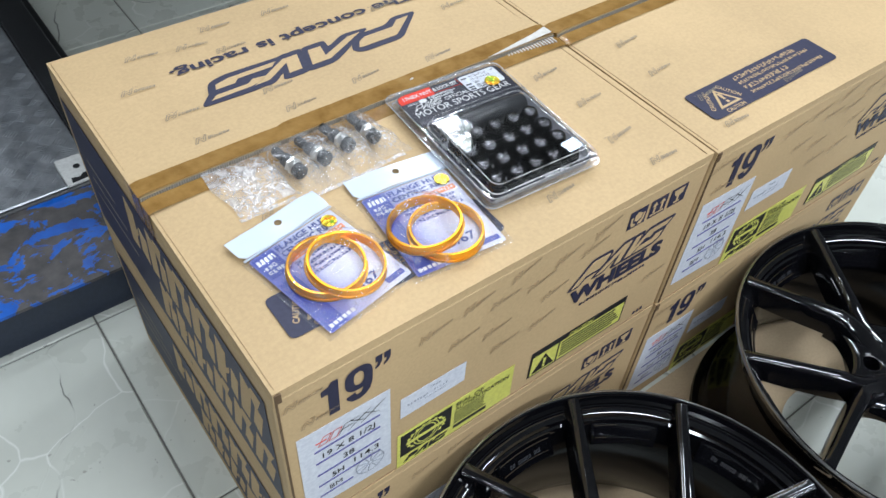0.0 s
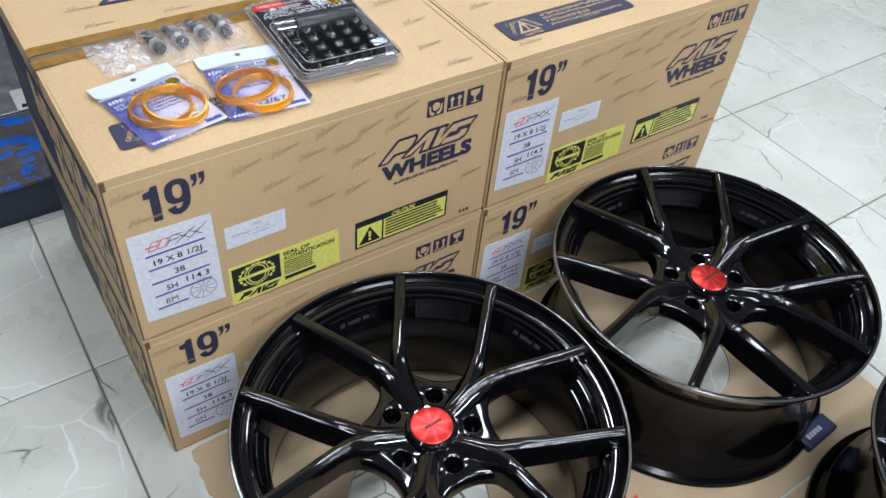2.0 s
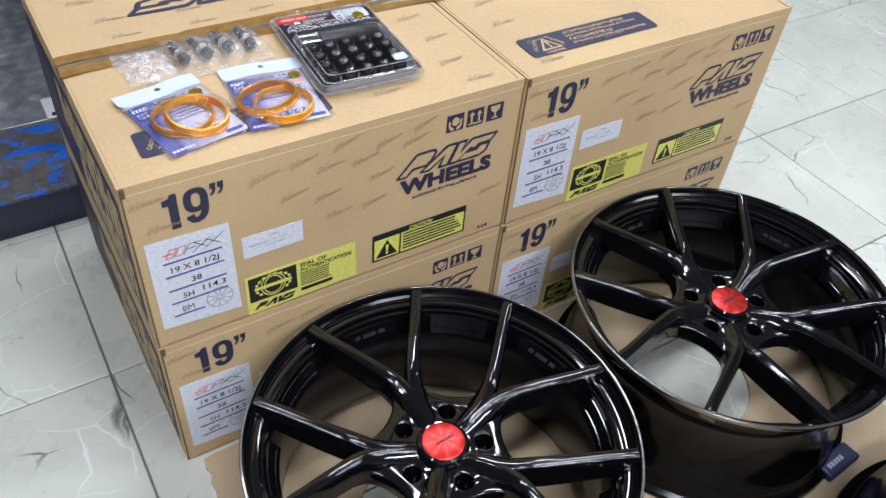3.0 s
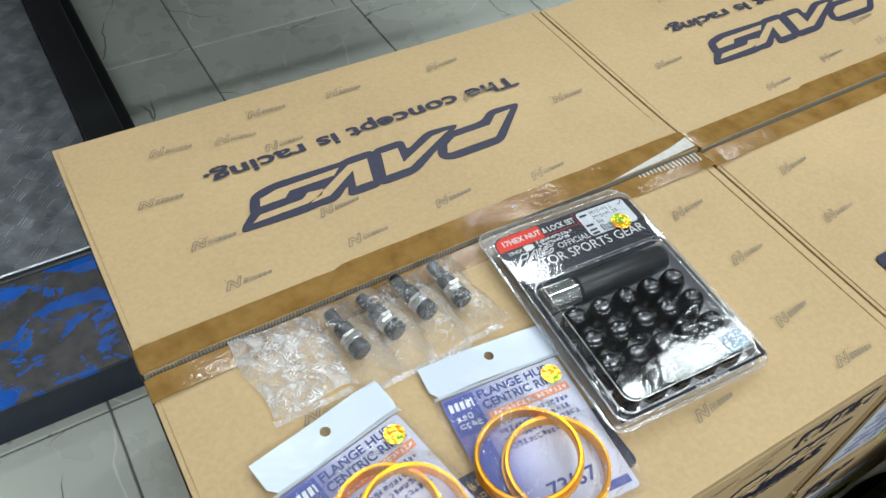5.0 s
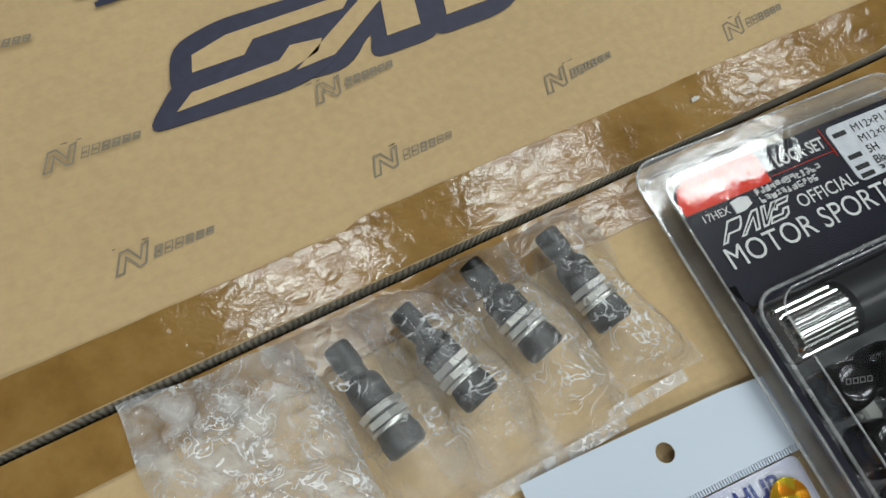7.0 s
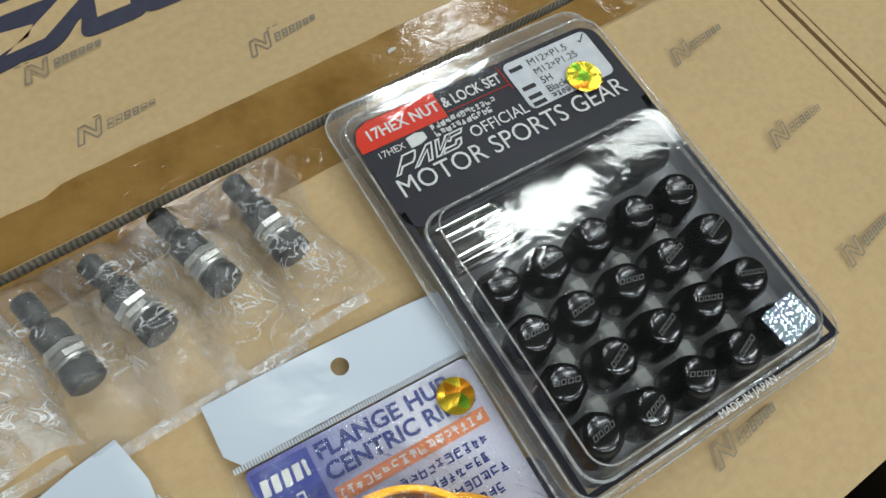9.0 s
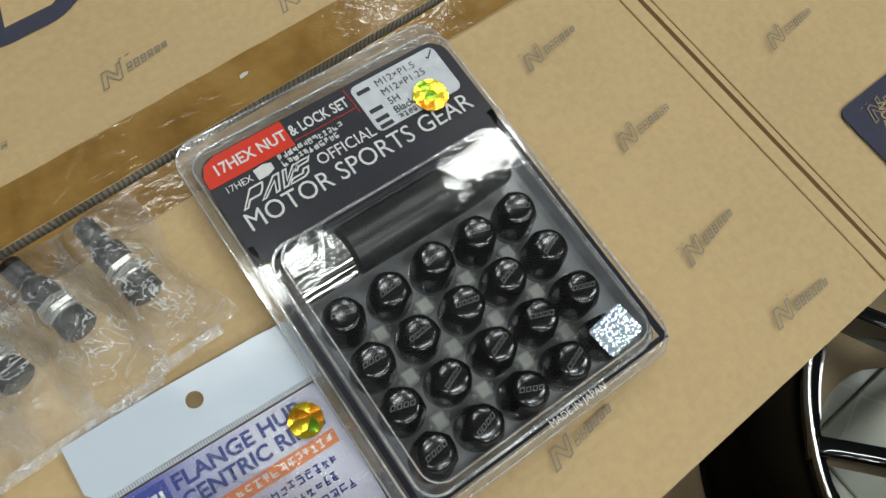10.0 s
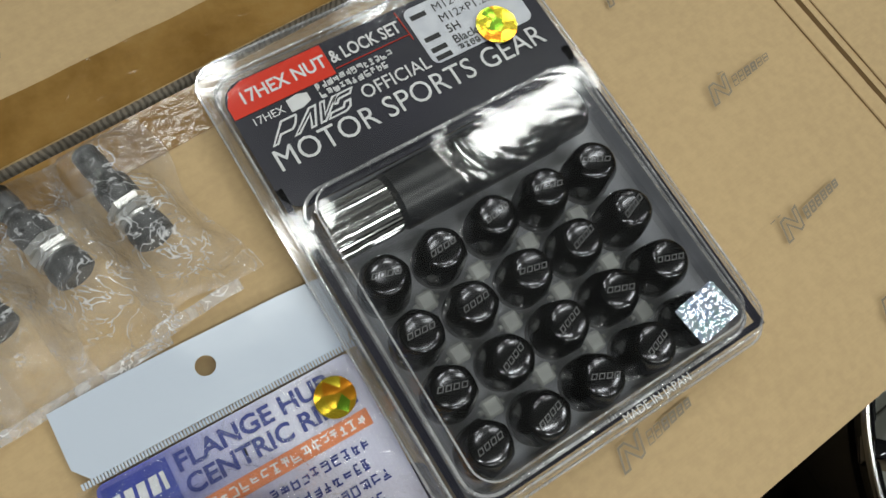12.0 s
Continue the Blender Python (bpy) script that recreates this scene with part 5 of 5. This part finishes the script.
    part("blister_cover", tray_shell([(0.0005, 0.0055, 0.1475, 0.2110, 0.011, 0.0085), (0.0036, 0.0080, 0.1450, 0.2000, 0.010, cz + 0.0020), (0.0100, 0.0120, 0.1375, 0.1400, 0.010, cz + 0.0024), (0.0118, 0.0138, 0.1357, 0.1382, 0.010, cz + 0.0100), (0.0140, 0.0160, 0.1335, 0.1360, 0.009, cz + 0.0136)]), BLISTER, t, "clear moulded blister", smooth=35)
    for q in ((0.0095, 0.0115, 0.1380, 0.1405, 0.0105, cz + 0.0026, 0.0009), (0.0130, 0.0150, 0.1346, 0.1371, 0.0098, cz + 0.0120, 0.0005), (-0.0006, 0.0044, 0.1486, 0.2121, 0.0115, 0.0084, 0.0006), (0.0036, 0.0080, 0.1450, 0.2000, 0.0100, cz + 0.0020, 0.0006), (0.0048, 0.0098, 0.1432, 0.2072, 0.0100, 0.0010, 0.0006)):
        part("moulded_edge", loop_bead(*q), GLINT_RIB, t, "", smooth=60)
    nx, ny, sx, sy = 0.0230, 0.0262, 0.0239, 0.0232
    # pale square studs of the tray between the nuts
    for i in range(4):
        for j in range(3):
            cx, cy = nx + (i + 0.5) * sx, ny + (j + 0.5) * sy
            part("tray_stud", join(box(cx - 0.0038, cy - 0.0038, 0.0040, cx + 0.0038, cy + 0.0038, 0.0088, 0.0012), box(cx - 0.0056, cy - 0.0010, 0.0040, cx + 0.0056, cy + 0.0010, 0.0072, 0.0004)), MILKY, t)
    # socket tool
    tool = part("socket_tool", moved(lathe([(0.0, 0.0), (0.0105, 0.0), (0.0120, 0.0015), (0.0122, 0.020), (0.0122, 0.070), (0.0112, 0.072), (0.0108, 0.085), (0.0096, 0.0875), (0.0, 0.0875)], 48), pose(0.0415, 0.1225, cz, 0, 90, 0)), TOOL_BLACK, t, "black steel socket tool with chrome end", smooth=40)
    part("chrome_end", moved(knurled(0.029, 0.0110), pose(0.0125, 0.1225, cz, 0, 90, 0)), CHROME, tool, "knurled chrome end", smooth=20)
    # twenty nuts
    nut = mesh_of(hex_nut(), "wheel_nut", NUT_BLACK, 32)
    mark = mesh_of(join(*[outlined([(-0.0058 + 0.0029 * i, -0.0011), (-0.0036 + 0.0029 * i, -0.0011), (-0.0028 + 0.0029 * i, 0.0011), (-0.0050 + 0.0029 * i, 0.0011)], 0.00034, 0.0002) for i in range(4)]), "nut_mark", ENGRAVED)
    rng = random.Random(8)
    for i in range(5):
        for j in range(4):
            k = part("wheel_nut", nut, None, t, "", pose(nx + sx * i, ny + sy * j, 0.0016, rng.uniform(-3, 3), rng.uniform(-3, 3), rng.uniform(0, 360)))
            part("nut_mark", mark, None, k, "", pose(0, 0, 0.0254, 0, 0, rng.uniform(-28, 22) - math.degrees(k.matrix_basis.to_euler().z)))
    part("silver_seal", sheet(rounded(-0.0100, -0.0078, 0.0100, 0.0078, 0.0015), 0.0003), HOLO_SILVER, t, "silver hologram sticker", pose(0.1180, 0.0252, cz + 0.0138, 0, 0, 8))
    return t


def emblem_outline(w, h, line):
    """Thin outlined slanted shapes in a row: a flag, two chevrons and a zigzag."""
    out = []
    for k, pts in enumerate(EMBLEM):
        p = [(u * w / 10 + 0.6 * v * h, v * h) for u, v in pts]
        inner = shrink(p, line)
        bm = bmesh.new()
        a = [bm.verts.new((x, y, 0.0004)) for x, y in p]
        b = [bm.verts.new((x, y, 0.0004)) for x, y in inner]
        for i in range(len(p)):
            j = (i + 1) % len(p)
            bm.faces.new((a[i], a[j], b[j], b[i]))
        bmesh.ops.recalc_face_normals(bm, faces=bm.faces[:])
        for f in bm.faces:
            if f.normal.z < 0:
                f.normal_flip()
        out.append(bm)
    return out


nut_pack()


# ---- centring rings in their bags ----
def wavy_sheet(x0, y0, x1, y1, nx, ny, height):
    """A grid whose height at (x, y) is height(x, y)."""
    bm = bmesh.new()
    g = [[bm.verts.new((x0 + (x1 - x0) * i / nx, y0 + (y1 - y0) * j / ny, height(x0 + (x1 - x0) * i / nx, y0 + (y1 - y0) * j / ny))) for j in range(ny + 1)] for i in range(nx + 1)]
    for i in range(nx):
        for j in range(ny):
            bm.faces.new((g[i][j], g[i + 1][j], g[i + 1][j + 1], g[i][j + 1]))
    return bm


HUB_RING = mesh_of(lathe([(0.0335, 0.0), (0.0335, 0.0095), (0.0343, 0.0100), (0.0362, 0.0098), (0.0365, 0.0092), (0.0365, 0.0030), (0.0378, 0.0026), (0.0378, 0.0004), (0.0372, 0.0)], 96, True), "hub_ring", GOLD, 30)


def ring_bag(at, first, second, seed, label):
    t = thing("ring_bag", label, "bagged rings", at, "bags of hub rings")
    W, L = 0.107, 0.148
    hx, hy, hr = 0.055, 0.1365, 0.0038
    bm = bmesh.new()
    rows = [[], [], []]
    for i in range(48):
        a = 2 * math.pi * (i + 0.5) / 48
        c, q = math.cos(a), math.sin(a)
        k = min(((W if c > 0 else 0.0) - hx) / c, ((L if q > 0 else 0.1195) - hy) / q)
        for row, d in zip(rows, (hr, 0.5 * (hr + k), k)):
            x, y = hx + d * c, hy + d * q
            row.append(bm.verts.new((x, y, 0.0032 + 0.0008 * math.sin(7 * x / W + seed))))
    for p, q in zip(rows, rows[1:]):
        for i in range(48):
            bm.faces.new((p[i], q[i], q[(i + 1) % 48], p[(i + 1) % 48]))
    bmesh.ops.recalc_face_normals(bm, faces=bm.faces[:])
    for f in bm.faces:
        f.normal_update()
        if f.normal.z < 0:
            f.normal_flip()
    hd = part("header", bm, HEADER, t, "white header strip with hang hole", smooth=60)
    zl = bmesh.new()
    for i in range(88):
        b = box(0.001 + 0.0012 * i, 0.1172, 0.0020, 0.00175 + 0.0012 * i, 0.1195, 0.0030)
        me = bpy.data.meshes.new("rib")
        b.to_mesh(me)
        b.free()
        zl.from_mesh(me)
        bpy.data.meshes.remove(me)
    tagged(part("seal_ribs", zl, HEADER, t), kind="stuff")
    cd = part("printed_card", sheet(rounded(0.004, 0.003, 0.103, 0.1165, 0.003), 0.0005), LAVENDER, t, "lavender and blue printed card", pose(0, 0, 0.0012))
    up = pose(0, 0, 0.0006)
    part("brand_panel", join(rect(0.0055, 0.0840, 0.0290, 0.1145, 0.0003), rect(0.0055, 0.004, 0.0240, 0.075, 0.0002)), BLUE_PRINT, cd, "blue panel", up)
    part("brand_bars", join(*[rect(0.0072 + 0.0044 * i, 0.1040, 0.0102 + 0.0044 * i, 0.1105, 0.0005, 0.1) for i in range(4)], rect(0.0250, 0.1040, 0.0265, 0.1105, 0.0005), glyphs(0.0085, 0.0955, 0.0240, 0.1000, 51, 0.0005), glyphs(0.0085, 0.0885, 0.0270, 0.0930, 52, 0.0005)), WHITE_INK, cd, "", up)
    for text, y, w in (("FLANGE HUB", 0.1070, 0.060), ("CENTRIC RING", 0.0980, 0.066)):
        part("card_lettering", words(text, 0.0070, w, 0.028, 0, 0.0005), VIOLET_PRINT, cd, "violet lettering", up @ pose(0.0315, y, 0))
    band = part("orange_band", rect(0.0315, 0.0885, 0.0985, 0.0950, 0.0003), ORANGE_PRINT, cd, "", up)
    part("band_print", glyphs(0.0330, 0.0898, 0.0975, 0.0936, 31, 0.0005), WHITE_INK, band)
    part("small_print", join(*[glyphs(0.0330, y, 0.0970 - 0.004 * (k % 2), y + 0.0040, 40 + k, 0.0004) for k, y in enumerate((0.0815, 0.0750, 0.0685, 0.0620))]), VIOLET_PRINT, cd, "", up)
    part("size_print", words("73/67", 0.0105, 0.038, 0.02, 0, 0.0006), VIOLET_PRINT, cd, "violet size print", up @ pose(0.042, 0.020, 0))
    part("foot_print", join(*[rect(0.008 + 0.005 * i, 0.007, 0.0115 + 0.005 * i, 0.011, 0.0006) for i in range(6)]), WHITE_INK, cd, "", up)
    part("foot_badge", rect(0.078, 0.008, 0.099, 0.014, 0.0005), BLUE_PRINT, cd, "", up)
    part("gold_seal", moved(lathe([(0.0, 0.0004), (0.0078, 0.0004), (0.0079, 0)], 32), pose(0.0905, 0.1035, 0.0030)), HOLO_GOLD, cd, "gold hologram seal")
    for k, (x, y, z, rx, ry) in enumerate((first, second)):
        part("hub_ring", HUB_RING, None, t, "orange gold anodised ring", pose(x, y, z, rx, ry, 0))

    def height(x, y):
        z = 0.0035
        for cx, cy, cz, *_ in (first, second):
            d = math.hypot(x - cx, y - cy)
            z = max(z, (cz + 0.0108) * min(1.0, max(0.0, (0.056 - d) / 0.0165)))
        edge = min(x, W - x, y, 0.118 - y) / 0.006
        z = 0.0008 + (z + 0.0012 * noise.noise((x * 70, y * 70, seed)) - 0.0008) * max(0.0, min(1.0, edge))
        return max(z, 0.0026) if edge > 0.5 else z

    part("bag_film", wavy_sheet(-0.002, -0.002, W + 0.002, 0.118, 60, 66, height), BAG_FILM, t, "clear plastic film", smooth=80)
    return t


ring_bag(pose(0.0665, 0.0185, TOP, 0, 0, 10.6), (0.0486, 0.0586, 0.0030, 0, 0), (0.0605, 0.0462, 0.0080, 5, 5), 2.0, "clear bag with two orange gold hub rings and printed card")
ring_bag(pose(0.1638, 0.0292, TOP, 0, 0, -5.0), (0.0545, 0.0369, 0.0030, 0, 0), (0.0385, 0.0485, 0.0085, -6, -6), 5.0, "clear bag with two orange gold hub rings, overlapping its neighbour")


# ---- tyre valves in crumpled bags ----
def valve_meshes():
    base = [(0.0, 0.0), (0.0062, 0.0), (0.0078, 0.0012), (0.0080, 0.0055), (0.0074, 0.0085), (0.0070, 0.0100)]
    out = {"base": mesh_of(lathe(base, 32), "valve_base", RUBBER, 35)}
    out["nut"] = mesh_of(lathe([(0.0066, 0.0), (0.0086, 0.0004), (0.0088, 0.0030), (0.0066, 0.0034)], 6), "collar_nut", ZINC)
    out["washer"] = mesh_of(lathe([(0.0064, 0.0), (0.0082, 0.0), (0.0084, 0.0008), (0.0082, 0.0016), (0.0064, 0.0016)], 32), "washer", ZINC, 35)
    out["body"] = mesh_of(lathe([(0.0064, 0.0), (0.0072, 0.0006), (0.0072, 0.0080), (0.0066, 0.0105), (0.0050, 0.0120), (0.0046, 0.0130), (0.0046, 0.0175), (0.0, 0.0175)], 32), "valve_stem", RUBBER, 35)
    out["cap"] = mesh_of(lathe([(0.0, 0.0), (0.0049, 0.0), (0.0051, 0.0012), (0.0053, 0.0045), (0.0051, 0.0060), (0.0051, 0.0100), (0.0045, 0.0110), (0.0, 0.0112)], 28), "valve_cap", RUBBER, 35)
    return out


VALVE = valve_meshes()


def tyre_valve(x0, y0, x1, y1, spin):
    """From the foot at (x0, y0) to the cap at (x1, y1), lying on the box."""
    heading = math.degrees(math.atan2(y1 - y0, x1 - x0))
    t = thing("tyre_valve", "black rubber tyre valve with silver nuts, lying on box", "tyre valve", pose(x0, y0, TOP + 0.0086, 0, 0, heading) @ pose(0, 0, 0, 0, 88, 0) @ pose(0, 0, 0, 0, 0, spin), "tyre valves")
    part("valve_base", VALVE["base"], None, t)
    part("washer", VALVE["washer"], None, t, "", pose(0, 0, 0.0100))
    part("collar_nut", VALVE["nut"], None, t, "silver hexagon nut", pose(0, 0, 0.0118))
    part("collar_nut", VALVE["nut"], None, t, "silver hexagon nut", pose(0, 0, 0.0156, 0, 0, 20))
    part("valve_stem", VALVE["body"], None, t, "", pose(0, 0, 0.0190))
    part("valve_cap", VALVE["cap"], None, t, "", pose(0, 0, 0.0345))
    return t


VALVES = ((0.1470, 0.2045, 0.1402, 0.2465), (0.1790, 0.2075, 0.1678, 0.2490), (0.2100, 0.2120, 0.2003, 0.2535), (0.2400, 0.2095, 0.2342, 0.2525))
for i, v in enumerate(VALVES):
    tyre_valve(*v, 25 * i)


def valve_bag(outline_x, y0, y1, seed, hump, label):
    """A crumpled clear bag: hump is the line of the valve inside it, or None."""
    x0, x1 = outline_x
    t = thing("valve_bag", label, "plastic bag", None, "valve bags")

    def height(x, y):
        c, q = math.cos(0.5 * seed), math.sin(0.5 * seed)
        p = Vector(((c * x + q * y) * 62, (c * y - q * x) * 26, seed))
        p = p + 0.5 * Vector((noise.noise(p * 0.8), noise.noise(p * 0.8 + Vector((5, 1, 2))), 0))
        fold = max(0.0, 1 - 2.4 * abs(noise.noise(p))) ** 2
        fine = max(0.0, 1 - 3.0 * abs(noise.noise(p * 2.3))) ** 2
        z = 0.0018 + 0.0068 * fold * (0.55 + 0.6 * noise.noise(p * 0.4)) + 0.0030 * fine + 0.0012 * noise.noise(p * 5.0)
        if hump is not None:
            ax, ay, bx, by = hump
            f = max(0, min(1, ((x - ax) * (bx - ax) + (y - ay) * (by - ay)) / ((bx - ax) ** 2 + (by - ay) ** 2)))
            d = math.hypot(x - ax - f * (bx - ax), y - ay - f * (by - ay))
            top = 0.0185 if f < 0.55 else 0.0165
            z = max(z, top - max(0, d - 0.0085) * 0.9)
        edge = min(x - x0, x1 - x, y - y0, y1 - y) / 0.009
        return TOP + 0.0004 + max(0.0003, z) * max(0.03, min(1.0, edge))

    bm = wavy_sheet(x0, y0, x1, y1, max(16, int((x1 - x0) / 0.0014)), int((y1 - y0) / 0.0014), height)
    for v in bm.verts:
        w = Vector((v.co.x * 30, v.co.y * 30, seed + 5))
        v.co.x += 0.008 * noise.noise(w) - 0.12 * (v.co.y - 0.23)
        v.co.y += 0.009 * noise.noise(w + Vector((9, 3, 1)))
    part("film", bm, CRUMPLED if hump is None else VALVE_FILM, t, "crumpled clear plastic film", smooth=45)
    # welded end of the bag
    weld = wavy_sheet(x0 + 0.003, y0 - 0.0035, x1 - 0.003, y0 + 0.0015, 12, 3, lambda x, y: TOP + 0.0012 + 0.0006 * math.sin(300 * x + seed))
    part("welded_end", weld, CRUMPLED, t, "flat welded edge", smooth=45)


valve_bag((0.064, 0.131), 0.186, 0.262, 1.5, None, "empty end of a crumpled clear plastic bag")
for i, v in enumerate(VALVES):
    mid = (v[0] + v[2]) / 2
    valve_bag((mid - 0.020, mid + 0.023), 0.178 + 0.004 * (i == 3), 0.2625, 3.0 + 2 * i, v, "crumpled clear plastic bag round a tyre valve")


# ---- floor tiles ----
def floor_tiles():
    bm = box(-TILE_SIZE / 2 + 0.0016, -TILE_SIZE / 2 + 0.0016, -0.008, TILE_SIZE / 2 - 0.0016, TILE_SIZE / 2 - 0.0016, 0.0, 0.0015)
    me = mesh_of(bm, "floor_tile", TILE)
    for i in range(-7, 10):
        for j in range(-8, 9):
            part("floor_tile", me, None, floor, "", pose(TILE_X + (i + 0.5) * TILE_SIZE, TILE_Y + (j + 0.5) * TILE_SIZE, 0, 0, 0, 90 * ((i * 3 + j * 7) % 4)))

    # the tiles further out, joined
    verts, faces = [], []
    for i in range(-13, 16):
        for j in range(-14, 15):
            if -7 <= i < 10 and -8 <= j < 9:
                continue
            x0, y0 = TILE_X + i * TILE_SIZE + 0.0016, TILE_Y + j * TILE_SIZE + 0.0016
            x1, y1 = min(x0 + TILE_SIZE - 0.0032, 5.99), min(y0 + TILE_SIZE - 0.0032, 5.99)
            x0, y0 = max(x0, -4.99), max(y0, -4.99)
            if x1 - x0 < 0.02 or y1 - y0 < 0.02:
                continue
            k = len(verts)
            verts += [(x0, y0, 0), (x1, y0, 0), (x1, y1, 0), (x0, y1, 0), (x0, y0, -0.006), (x1, y0, -0.006), (x1, y1, -0.006), (x0, y1, -0.006)]
            faces += [(k, k + 1, k + 2, k + 3)] + [(k + a, k + 4 + a, k + 4 + (a + 1) % 4, k + (a + 1) % 4) for a in range(4)]
    me = bpy.data.meshes.new("outer_tiles")
    me.from_pydata(verts, [], faces)
    me.materials.append(TILE)
    tagged(part("outer_tiles", me, None, floor), kind="stuff")


floor_tiles()
